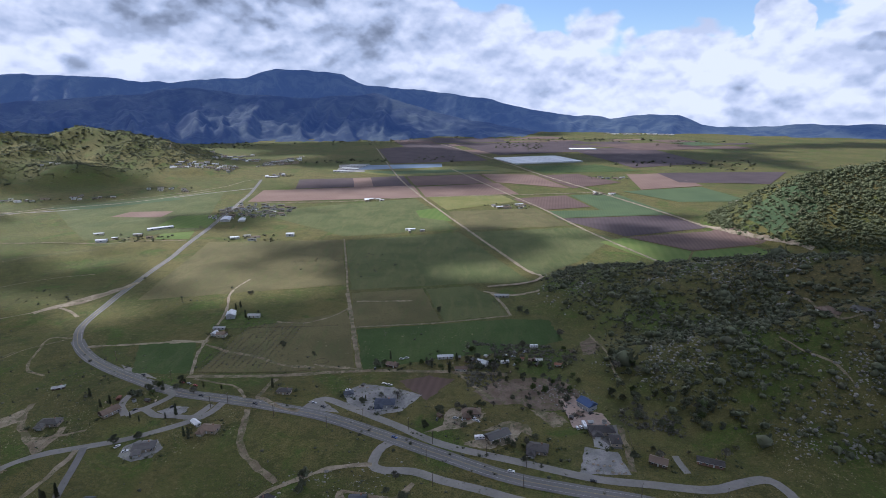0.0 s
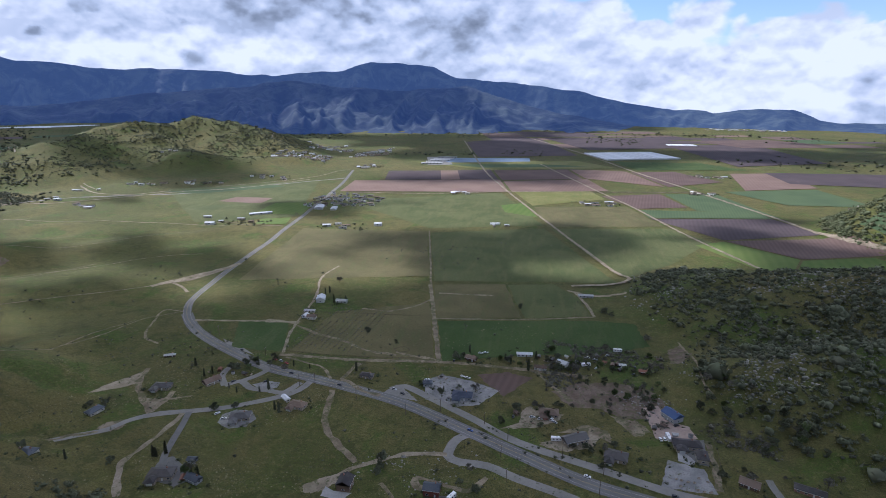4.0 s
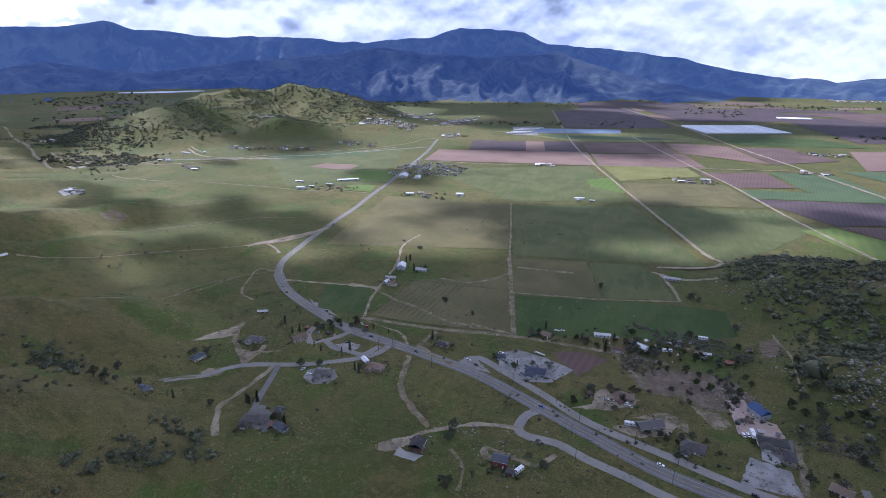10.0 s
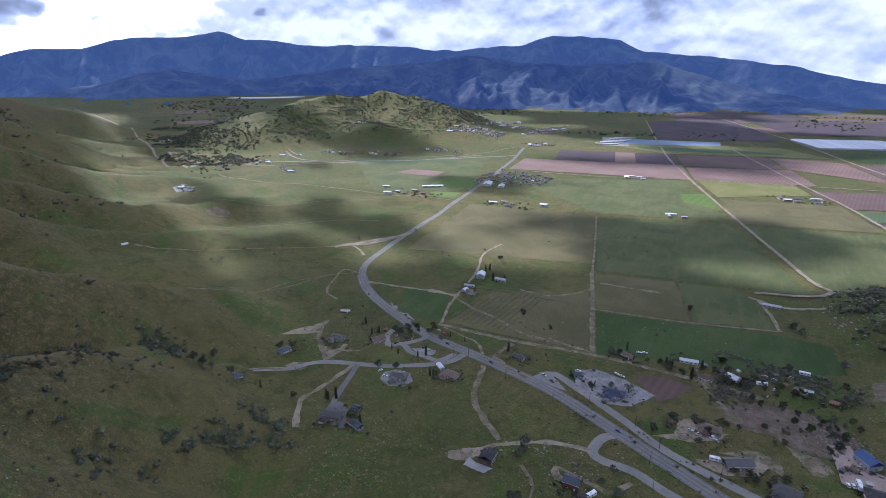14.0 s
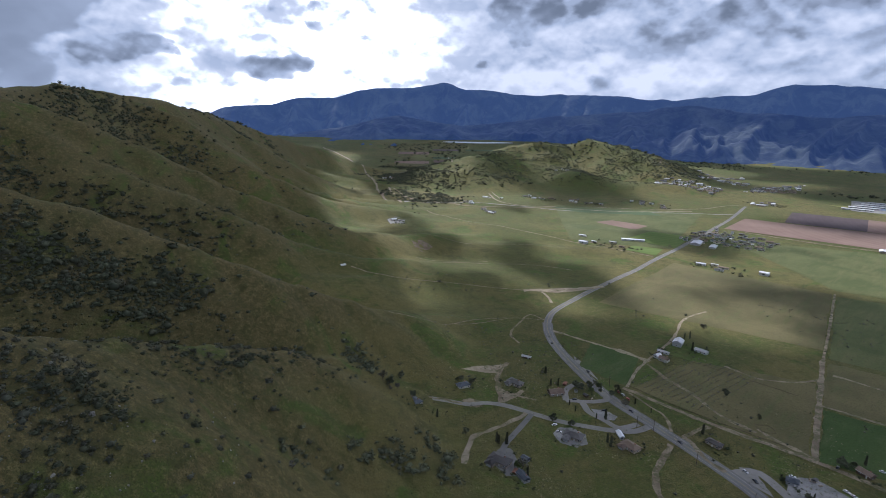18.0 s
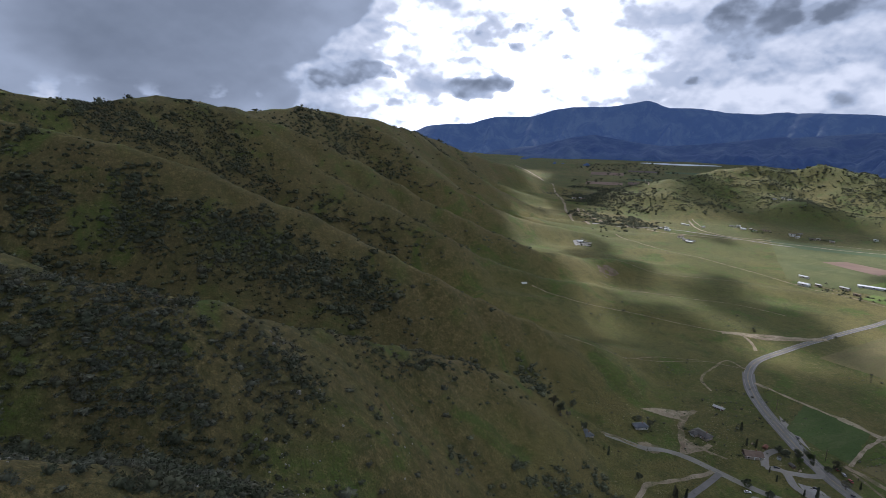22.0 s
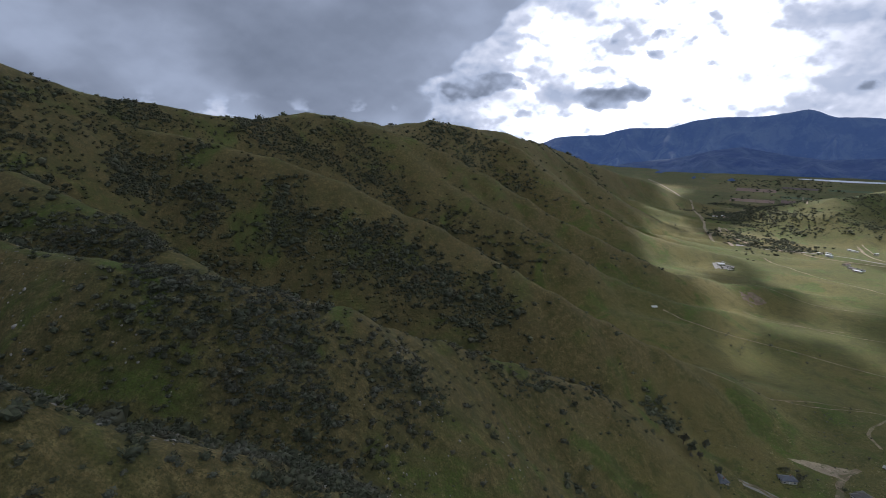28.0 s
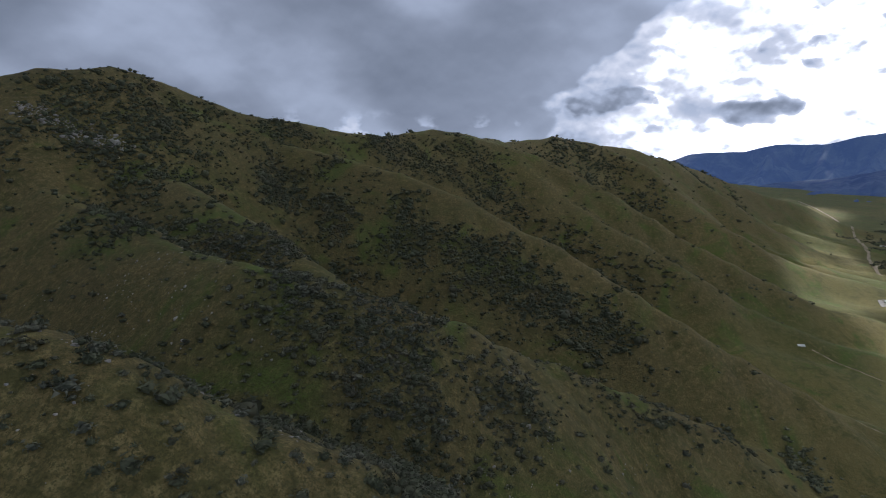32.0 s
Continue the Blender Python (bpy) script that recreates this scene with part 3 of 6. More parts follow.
def polar(azimuths, radii, z_of, name, mat, centre=(0.0, 0.0)):
    """A sheet on rays from the centre, finer near it."""
    a, r = np.meshgrid(np.radians(azimuths), radii, indexing="ij")
    x, y = centre[0] - np.sin(a) * r, centre[1] + np.cos(a) * r
    z = z_of(x, y)
    verts = np.stack([x, y, z], -1).reshape(-1, 3)
    n, m = len(azimuths), len(radii)
    i, j = np.meshgrid(np.arange(n - 1), np.arange(m - 1), indexing="ij")
    k = (i * m + j).ravel()
    quads = np.stack([k, k + m, k + m + 1, k + 1], 1).astype(np.int32)
    mesh = bpy.data.meshes.new(name)
    mesh.vertices.add(len(verts))
    mesh.vertices.foreach_set("co", verts.astype(np.float32).ravel())
    mesh.loops.add(quads.size)
    mesh.loops.foreach_set("vertex_index", quads[:, ::-1].ravel())
    mesh.polygons.add(len(quads))
    mesh.polygons.foreach_set("loop_start", np.arange(0, quads.size, 4, dtype=np.int32))
    mesh.update(calc_edges=True)
    mesh.materials.append(MATS[mat])
    mesh.shade_smooth()
    return new(name, mesh)


seen_part = np.concatenate([np.arange(-48, 138, 0.31), np.arange(138, 312.1, 3.0)])
land = polar(seen_part, np.concatenate([[0.01, 4, 12], np.geomspace(20, 4990, 440)]), height, "ground", "grass", (0.9, -1.6))
tagged(land, "green spring grassland valley floor with brown grassy hillsides", "ground", kind="structure")

# skyline of the range behind the valley: azimuth and angle above level
SKYLINE = [(-60, -1.93), (-38.85, -1.93), (-36.36, -2.1), (-33.96, -1.97), (-31.49, -2.23), (-27.96, -2.51), (-25.11, -2.37), (-23.04, -1.52), (-20.5, -1.44), (-16.85, -1.86), (-12.43, -1.51), (-8.43, -0.92), (-4.95, -0.14), (-0.87, 0.58), (7.89, 1.37), (10.09, 2.3), (13.35, 2.68), (16.65, 2.76), (19.42, 2.04), (23.36, 1.62), (26.18, 1.3), (27.87, 1.51), (31.2, 1.76), (35.56, 1.89), (38.75, 1.76), (41.81, 2.02), (43.63, 2.34), (46.17, 2.35), (46.3, 2.32), (48.7, 2.9), (51.86, 2.43), (55.28, 2.22), (57.59, 2.01), (59.91, 1.35), (63.42, 1.17), (65.76, 0.61), (68.1, 0.51), (70.42, 0.12), (72.04, -0.48), (78, -1.18), (100, -1.8)]


def range_of(skyline, far, start):
    """Height of a range whose crest stands far metres off and shows that skyline; its flanks fall in spurs."""

    def z_of(x, y):
        az, r = np.degrees(np.arctan2(-x, y)), np.hypot(x, y)
        top = np.interp(az, [p[0] for p in skyline], [p[1] for p in skyline]) + 0.10 * fractal(az * 100, r * 0, 220, 3)
        crest = 255 + far * np.tan(np.radians(top))
        up = np.clip((r - start) / (far - start), 0, 1)
        bend = az * 60 + 0.10 * r + 60 * grain(x, y, 600)
        spur = 1 - np.abs(fractal(bend, r * 0.12, 260, 3, 0.5))
        fine = np.abs(fractal(bend * 2.3 + 90, r * 0.3, 210, 3, 0.5))
        body = crest * up ** (0.75 + 1.7 * (1 - spur) + 0.5 * fine) + 45 * np.clip((crest - 40) / 250, 0, 1) * fractal(x, y, 230, 4) * np.sin(np.pi * up)
        wet = np.clip(2.4 - np.hypot((0.69 * (x + 2560) + 0.72 * (y - 2560)) / 420, (0.72 * (x + 2560) - 0.69 * (y - 2560)) / 130), 0, 1)
        return np.where(up <= 0, -20, (np.maximum(body, -20) + height(x, y) * (1 - up) - 3 - 14 * (1 - up)) * (1 - wet) - 20 * wet)

    return z_of


FRONT = [(-12, -3.5), (-4, -2.4), (2, -1.0), (7, 0.6), (10, 0.3), (13.8, 0.0), (20.3, 0.5), (24.8, 0.9), (29.5, 0.35), (34.6, -0.1), (40, -0.55), (45.7, -1.2), (48.1, -1.3), (50.8, -0.75), (53.2, -0.35), (55.5, -0.8), (58.5, -1.4), (63, -2.2), (68, -3.2)]
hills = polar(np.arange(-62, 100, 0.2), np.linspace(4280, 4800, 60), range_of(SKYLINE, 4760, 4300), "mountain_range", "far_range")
tagged(hills, "distant mountain range beneath clouds, its blue haze put in as glow", "mountains", kind="structure")
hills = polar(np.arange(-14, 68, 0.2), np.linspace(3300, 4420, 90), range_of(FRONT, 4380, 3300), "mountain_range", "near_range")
tagged(hills, "dark forested foothills before the far range, blue haze put in as glow", "mountains", kind="structure")


# ---- the broken cloud layer over the near valley ----
# gaps through which sun falls on the land: the place lit, its half width and depth
GAPS = [(-270, 705, 135, 50), (60, 765, 105, 48), (-460, 640, 75, 40), (-398, 392, 48, 34), (-520, 860, 170, 120), (-760, 900, 120, 90), (-620, 640, 60, 30), (-914, 850, 210, 95), (-1060, 640, 85, 60), (-782, 760, 90, 45),
        (-1050, 950, 220, 100), (-1350, 1120, 170, 70), (-700, 565, 110, 26), (-560, 480, 60, 20), (-640, 640, 120, 50), (-408, 374, 34, 17), (-843, 585, 110, 34), (-455, 590, 60, 42), (-1145, 1203, 150, 120), (-692, 520, 46, 18), (-630, 980, 160, 60), (-544, 455, 42, 22), (-565, 375, 36, 26), (-940, 585, 60, 40), (93, 1290, 150, 100), (270, 850, 115, 70), (520, 790, 110, 60), (820, 1000, 300, 190), (-252, -88, 36, 24), (-120, 1010, 90, 40), (-330, 980, 120, 40)]


def near_cover():
    """How closed the layer is over the near valley, and the places it shades."""
    gx, gy = np.meshgrid(np.arange(-2420, 1100, 20.0), np.arange(-900, 1900, 20.0), indexing="ij")
    rag = 0.55 * fractal(gx, gy, 170, 4, 0.6)
    cover = np.full_like(gx, 3.0)
    for x, y, rx, ry in GAPS:
        cover = np.minimum(cover, (np.hypot((gx - x) / rx, (gy - y) / ry) - 1.0 + rag) * 1.4)
    cover = np.minimum(cover, (830 - gy) / 240 + 2.2 * fractal(gx + 300, gy, 420, 4) + 0.3)
    cover = np.minimum(cover, (gy + 880) / 100)
    cover = np.minimum(cover, (gx + 1560) / 200 + rag)
    cover = np.minimum(cover, (1080 - gx) / 200 + rag)
    return gx, gy, cover


def far_cover():
    """The same for the higher clouds over the far valley and the mountains."""
    gx, gy = np.meshgrid(np.arange(-4200, 3000, 45.0), np.arange(270, 5200, 45.0), indexing="ij")
    r, az = np.hypot(gx, gy), np.degrees(np.arctan2(-gx, gy))
    cover = -0.12 + 1.6 * fractal(gx, gy + 170, 620, 5, 0.55) + 0.9 * np.clip((r - 3300) / 500, 0, 1) * np.clip((az + 12) / 8, 0.2, 1) + 0.7 * np.clip((r - 2900) / 200, 0, 1) * np.clip((4300 - r) / 120, 0, 1) * np.clip((az - 2) / 6, 0, 1) + 0.5 * np.clip((az - 40) / 8, 0, 1) * (r > 2300)
    cover = cover + 0.7 * np.clip((az - 59) / 5, 0, 1) * (r < 3000)
    cover = cover - 0.55 * np.clip((-12 - az) / 6, 0, 1)
    cover = np.minimum(cover, (r - 1500) / 150)
    return gx, gy, np.minimum(cover, 1.5)


def cloud_layer(gx, gy, cover, CLOUD_Z, label):
    shift = toward(SUN_AZ, SUN_EL) * (CLOUD_Z / math.sin(radians(SUN_EL)))
    thick = np.sqrt(np.clip(cover, 0, 1.2))
    top = CLOUD_Z + thick * (90 + 45 * fractal(gx, gy, 140, 4))
    low = CLOUD_Z - thick * (22 + 8 * fractal(gx, gy, 90, 3))
    inside = cover > 0
    cells = inside[:-1, :-1] & inside[1:, :-1] & inside[1:, 1:] & inside[:-1, 1:]
    i, j = np.nonzero(cells)
    n, m = gx.shape
    a = i * m + j
    quads = np.stack([a, a + m, a + m + 1, a + 1], 1)
    x, y = gx + shift.x, gy + shift.y
    verts = np.concatenate([np.stack([x, y, top], -1).reshape(-1, 3), np.stack([x, y, low], -1).reshape(-1, 3)])
    faces = np.concatenate([quads, quads[:, ::-1] + n * m])
    # thick middle of the cloud
    core = (cover > 1.0)
    i, j = np.nonzero(core[:-1, :-1] & core[1:, :-1] & core[1:, 1:] & core[:-1, 1:])
    a = i * m + j + 2 * n * m
    verts = np.concatenate([verts, np.stack([x, y, CLOUD_Z + 25 + 8 * fractal(gx, gy, 60, 3)], -1).reshape(-1, 3)])
    faces = np.concatenate([faces, np.stack([a, a + m, a + m + 1, a + 1], 1)])
    ob = sheet("cloud_layer", verts.tolist(), faces.tolist(), "cloud")
    tagged(ob, label, "cloud", kind="stuff")


cloud_layer(*near_cover(), 1000.0, "broken grey-white cloud layer with sunlit gaps above the valley")
cloud_layer(*far_cover(), 2000.0, "high broken cloud layer over the far valley and mountains")


# ---- roads and fields ----
def smooth_line(points, step=6.0):
    """A curve through the points, at even steps."""
    pts = [Vector((*p, 0)) for p in points]
    pts = [pts[0] * 2 - pts[1]] + pts + [pts[-1] * 2 - pts[-2]]
    out = []
    for a, b, c, d in zip(pts, pts[1:], pts[2:], pts[3:]):
        count = max(2, int((c - b).length / step))
        for k in range(count):
            t = k / count
            out.append(0.5 * (2 * b + (c - a) * t + (2 * a - 5 * b + 4 * c - d) * t * t + (3 * b - a - 3 * c + d) * t**3))
    return out + [pts[-2]]


def strip(name, points, width, mat, lift=0.25, offset=0.0, label="", category="road", step=6.0, ragged=0.0, kind="structure"):
    """A road or track laid over the ground."""
    line = smooth_line(points, step)
    rows, across = [], (-0.5, -0.17, 0.17, 0.5)
    for k, p in enumerate(line):
        way = (line[min(k + 1, len(line) - 1)] - line[max(k - 1, 0)]).normalized()
        side = Vector((-way.y, way.x, 0))
        for u in across:
            wide = width * (1 + ragged * noise.noise(p * 0.09 + Vector((u * 5, 0, 0))))
            rows.append(p + side * (offset + u * wide))
    x, y = np.array([p.x for p in rows]), np.array([p.y for p in rows])
    z = height(x, y) + lift
    verts = list(zip(x.tolist(), y.tolist(), z.tolist()))
    faces = []
    for k in range(len(line) - 1):
        for j in range(3):
            a = 4 * k + j
            faces.append((a, a + 1, a + 5, a + 4))
    ob = sheet(name, verts, faces, mat)
    return tagged(ob, label, category, kind=kind)


def plot(name, corners, mat, lift=0.12, label="", category="field", cells=14, ragged=0.0):
    """A field or yard laid over the ground; its edge straight or ragged."""
    pts = [Vector((*c, 0)) for c in corners]
    verts, faces = [], []
    if len(pts) == 4 and not ragged:
        for i in range(cells + 1):
            for j in range(cells + 1):
                u, v = i / cells, j / cells
                verts.append(pts[0].lerp(pts[1], u).lerp(pts[3].lerp(pts[2], u), v))
        faces = [(i * (cells + 1) + j, i * (cells + 1) + j + 1, (i + 1) * (cells + 1) + j + 1, (i + 1) * (cells + 1) + j) for i in range(cells) for j in range(cells)]
    else:
        mid = sum(pts, Vector()) / len(pts)
        verts = [mid]
        count = len(pts) * cells
        for ring in range(1, cells + 1):
            for k in range(count):
                a, b = pts[k // cells], pts[(k // cells + 1) % len(pts)]
                p = a.lerp(b, (k % cells) / cells)
                p = p + (p - mid).normalized() * ragged * (noise.noise(p * 0.21) + 0.7 * noise.noise(p * 0.6))
                verts.append(mid.lerp(p, ring / cells))
        faces = [(0, 1 + k, 1 + (k + 1) % count) for k in range(count)]
        for ring in range(cells - 1):
            s = 1 + ring * count
            faces += [(s + k, s + count + k, s + count + (k + 1) % count, s + (k + 1) % count) for k in range(count)]
    x, y = np.array([p.x for p in verts]), np.array([p.y for p in verts])
    z = height(x, y) + lift
    ob = sheet(name, list(zip(x.tolist(), y.tolist(), z.tolist())), faces, mat)
    return tagged(ob, label, category, kind="structure")


FIELDS = [
    ("plowed_tan", [(-488, 1316), (-507, 1494), (-89, 1581), (-54, 1383)]),
    ("plowed_dark", [(-424, 1523), (-458, 1699), (-293, 1734), (-260, 1551)]),
    ("plowed_tan", [(-260, 1551), (-293, 1734), (-238, 1747), (-205, 1561)]),
    ("plowed_dark", [(-205, 1561), (-238, 1747), (-133, 1785), (-94, 1581)]),
    ("plowed_brown", [(-84, 1581), (-121, 1771), (119, 1837), (153, 1633)]),
    ("plowed_tan", [(-47, 1391), (-78, 1559), (167, 1633), (205, 1441)]),
    ("plowed_brown", [(374, 1534), (317, 1806), (460, 1847), (550, 1651)]),
    ("plowed_tan", [(164, 1644), (128, 1837), (306, 1820), (366, 1534)]),
    ("plowed_brown", [(177, 1365), (328, 1422), (353, 1258), (239, 1225)]),
    ("crop_green", [(340, 1422), (468, 1447), (511, 1179), (363, 1224)]),
    ("crop_green", [(240, 1212), (482, 1223), (496, 1167), (246, 1134)]),
    ("plowed_dark", [(245, 1128), (493, 1161), (533, 1042), (340, 971)]),
    ("plowed_brown", [(341, 966), (543, 1018), (575, 920), (423, 874)]),
    ("crop_green", [(571, 1018), (690, 1026), (696, 947), (592, 920)]),
    ("grass_bright", [(281, 930), (337, 962), (419, 870), (371, 785), (338, 803)]),
    ("grass_bright", [(422, 867), (540, 902), (569, 846), (443, 791), (375, 785)]),
    ("plowed_dark", [(-335, 2780), (21, 3129), (185, 2253), (-210, 2138)]),
    ("plowed_dark", [(53, 3128), (677, 3239), (819, 2696), (250, 2484)]),
    ("plowed_dark", [(745, 1872), (1212, 1896), (997, 1623), (729, 1649)]),
    ("plowed_dark", [(651, 2640), (1074, 2753), (1067, 2158), (713, 2016)]),
    ("plowed_brown", [(809, 3034), (1261, 3226), (1482, 2809), (984, 2723)]),
    ("plowed_tan", [(625, 1830), (798, 1872), (770, 1582), (563, 1512)]),
    ("row_cover", [(-377, 1949), (-282, 2084), (-8, 2135), (-4, 2027), (-254, 1947)]),
    ("grass_bright", [(-64, 1209), (-16, 1241), (19, 1097), (-51, 1136)]),
    ("grass_bright", [(-574, 1032), (-577, 1135), (-494, 1162), (-473, 1041)]),
    ("crop_green", [(-929, 1220), (-706, 1379), (-659, 1354), (-823, 1218)]),
    ("grass_bright", [(-539, 991), (-485, 1014), (-465, 947), (-524, 938)]),
    ("plowed_tan", [(-720, 1132), (-703, 1183), (-615, 1196), (-615, 1136)]),
    ("crop_green", [(500, 1484), (756, 1561), (780, 1335), (589, 1321)]),
    ("crop_green", [(-286, 1886), (34, 1959), (195, 1925), (-162, 1826)]),
]
PASTURES = [
    ("pasture_deep", [(-96, 550), (77, 581), (122, 578), (128, 524), (70, 496), (7, 485), (-77, 458)]),
    ("pasture_olive", [(-220, 557), (-116, 602), (-84, 456), (-230, 452)]),
    ("pasture_olive", [(-121, 667), (-28, 685), (-3, 576), (-99, 557)]),
    ("pasture_green", [(-24, 682), (37, 695), (65, 653), (76, 593), (1, 575)]),
    ("pasture_gold", [(-43, 1394), (153, 1444), (182, 1326), (7, 1215)]),
    ("pasture_olive", [(12, 1199), (218, 1245), (259, 1060), (36, 1015)]),
    ("pasture_green", [(42, 1000), (265, 1045), (315, 957), (216, 813), (138, 725)]),
    ("pasture_green", [(-435, 1196), (-72, 1370), (28, 1026), (-185, 970)]),
    ("pasture_olive", [(-421, 929), (-185, 945), (-135, 701), (-390, 639)]),
    ("pasture_green", [(-176, 938), (30, 1004), (123, 708), (43, 706), (-124, 680)]),
    ("pasture_deep", [(-319, 514), (-262, 519), (-235, 450), (-291, 449)]),
    ("pasture_gold", [(-442, 1945), (168, 2083), (291, 1897), (-142, 1777)]),
    ("pasture_green", [(-941, 1261), (-609, 1480), (-477, 1027), (-648, 929)]),
    ("pasture_deep", [(295, 2065), (614, 2097), (714, 1918), (352, 1868)]),
]
FIELD_WORDS = {
    "pasture_deep": "deep green pasture between farm tracks", "pasture_olive": "olive-brown fallow field with dry weeds",
    "pasture_gold": "yellow-green sunlit hay field", "pasture_green": "green grazed pasture with weeds",
    "plowed_tan": "tan ploughed field with straight furrows", "plowed_brown": "brown ploughed field with straight furrows",
    "plowed_dark": "dark purple-brown ploughed field", "crop_green": "green field of young crops in rows",
    "grass_bright": "bright green pasture field", "row_cover": "field under blue-grey row covers",
}
for kind_of, corners in FIELDS:
    far = sum(math.hypot(*c) for c in corners) / len(corners)
    plot("field", corners, kind_of, 0.15 + far * 0.0004, FIELD_WORDS[kind_of])

for k, (kind_of, corners) in enumerate(PASTURES):
    far = sum(math.hypot(*c) for c in corners) / len(corners)
    plot("field", corners, kind_of, 0.10 + far * 0.0003 + 0.01 * (k % 3), FIELD_WORDS[kind_of], ragged=2.5)

# the patchwork beyond: rows of fields squared to the farm tracks
fr = random.Random(11)
across, along = Vector((0.978, 0.208, 0)), Vector((-0.208, 0.978, 0))
for u in range(9):
    for v in range(6):
        at = Vector((-120, 2480, 0)) + across * (u * 225) + along * (v * 215)
        if math.hypot(at.x, at.y) > 3600 or (150 < at.x < 620 and at.y < 2560) or fr.random() < 0.12:
            continue
        wide, deep = 218, fr.choice((95, 150, 207))
        corners = [tuple((at + across * a * wide + along * b * deep).xy) for a, b in ((0, 0), (0, 1), (1, 1), (1, 0))]
        kind_of = fr.choice(("plowed_dark", "plowed_dark", "plowed_dark", "plowed_brown", "plowed_brown", "plowed_tan", "crop_green"))
        plot("field", corners, kind_of, 0.6 + 0.05 * (u % 3), FIELD_WORDS[kind_of], cells=8)

# small fields in the far arm of the valley, beyond the ridge's end
side, away = Vector((0.64, 0.77, 0)), Vector((-0.77, 0.64, 0))
for u in range(4):
    for v in range(5):
        at = Vector((-1960, 1420, 0)) + side * (u * 190) + away * (v * 175)
        if fr.random() < 0.35:
            continue
        wide, deep = fr.uniform(110, 180), fr.uniform(60, 160)
        corners = [tuple((at + side * a * wide + away * b * deep).xy) for a, b in ((0, 0), (1, 0), (1, 1), (0, 1))]
        kind_of = fr.choice(("plowed_tan", "crop_green", "plowed_brown", "crop_green", "plowed_dark"))
        plot("field", corners, kind_of, 0.9, FIELD_WORDS[kind_of], cells=10)

HIGHWAY = [(300, 240), (160, 276), (122, 287), (87, 296), (44, 309), (0, 331), (-36, 350), (-103, 383), (-186, 406), (-241, 420), (-312, 456), (-358, 488), (-389, 521), (-410, 564), (-421, 640), (-441, 827), (-474, 1085), (-523, 1425), (-580, 1702)]
strip("road", HIGHWAY[:13], 12.5, "asphalt", 0.30, label="grey asphalt two-lane highway across the valley", step=5)
strip("road", HIGHWAY[12:], 9.0, "asphalt", 0.34, label="grey asphalt two-lane highway running down the valley", step=6)
FRONTAGE = [(262, 262), (230, 283), (226, 293), (223, 302), (216, 306), (198, 302), (175, 296), (138, 301), (103, 307), (58, 323), (0, 344), (-38, 369), (-78, 394), (-101, 407), (-112, 400)]
strip("road", FRONTAGE, 7.5, "old_asphalt", 0.26, label="worn grey asphalt frontage road beside the highway")
LOWER = [(-31, 353), (-45, 341), (-49, 329), (-49, 320), (-41, 315), (-21, 314), (-1, 305), (28, 295), (54, 285), (110, 270)]
strip("road", LOWER, 7.5, "old_asphalt", 0.26, label="worn grey asphalt side road beside the highway")
LOOP = [(-185, 405), (-195, 379), (-236, 351), (-286, 332), (-304, 318), (-310, 306), (-327, 293), (-333, 281)]
strip("road", LOOP, 6.5, "old_asphalt", 0.26, label="narrow worn asphalt residential lane")
TRACKS = [
    (5.0, "dirt", [(-79, 456), (-100, 548), (-127, 669)]), (3.0, "dirt", [(-127, 669), (-150, 790), (-182, 949)]),
    (5.0, "dirt", [(-237, 444), (-150, 447), (-77, 456), (-2, 455), (60, 450)]), (3.5, "dirt", [(-101, 556), (-3, 570), (80, 591)]),
    (4.0, "pale_dirt", [(80, 591), (75, 625), (64, 668)]), (6.0, "pale_dirt", [(60, 690), (136, 713), (124, 764), (68, 948), (-5, 1202), (-67, 1426), (-160, 1812), (-352, 2845)]),
    (6.0, "pale_dirt", [(347, 791), (286, 988), (233, 1232), (166, 1468), (34, 1959)]), (9.0, "pale_dirt", [(624, 869), (546, 975), (505, 1155), (436, 1433), (334, 1807), (226, 2265), (-12, 3090)]),
    (8.0, "dirt", [(-440, 1309), (-260, 1322), (-65, 1383), (176, 1423), (431, 1466)]),
    (8.0, "old_asphalt", [(-546, 1529), (-680, 1398), (-850, 1217), (-996, 1158), (-1134, 1068), (-1206, 915)]),
    (8.0, "pale_dirt", [(-1206, 905), (-1321, 921), (-1611, 1088), (-1904, 1241), (-2269, 1406), (-2580, 1509), (-2854, 1574)]),
    (2.2, "dirt", [(-653, 396), (-627, 427), (-608, 467), (-593, 498), (-564, 537), (-496, 585), (-446, 626)]),
    (2.0, "dirt", [(-687, 569), (-666, 594), (-654, 631), (-639, 670)]),
    (2.0, "dirt", [(-814, 614), (-752, 696), (-696, 770), (-625, 864)]),
    (9, "pale_dirt", [(-487, 590), (-462, 629), (-436, 674), (-423, 704)]),
    (4, "dirt", [(-1077, 890), (-1014, 887), (-947, 888), (-809, 902), (-624, 917), (-465, 934)]),
    (6, "pale_dirt", [(-1478, 1058), (-1350, 984), (-1253, 984), (-1097, 1037), (-1011, 1107), (-881, 1233), (-762, 1318), (-640, 1484)]),
    (6, "pale_dirt", [(-1197, 1255), (-1087, 1180), (-989, 1175), (-917, 1238)]),
]
for wide, mat, line in TRACKS:
    strip("dirt_track", line, wide, mat, 0.22 + 0.0004 * abs(line[-1][1]), label="straight pale dirt farm track between fields", category="track", step=6, ragged=0.7)

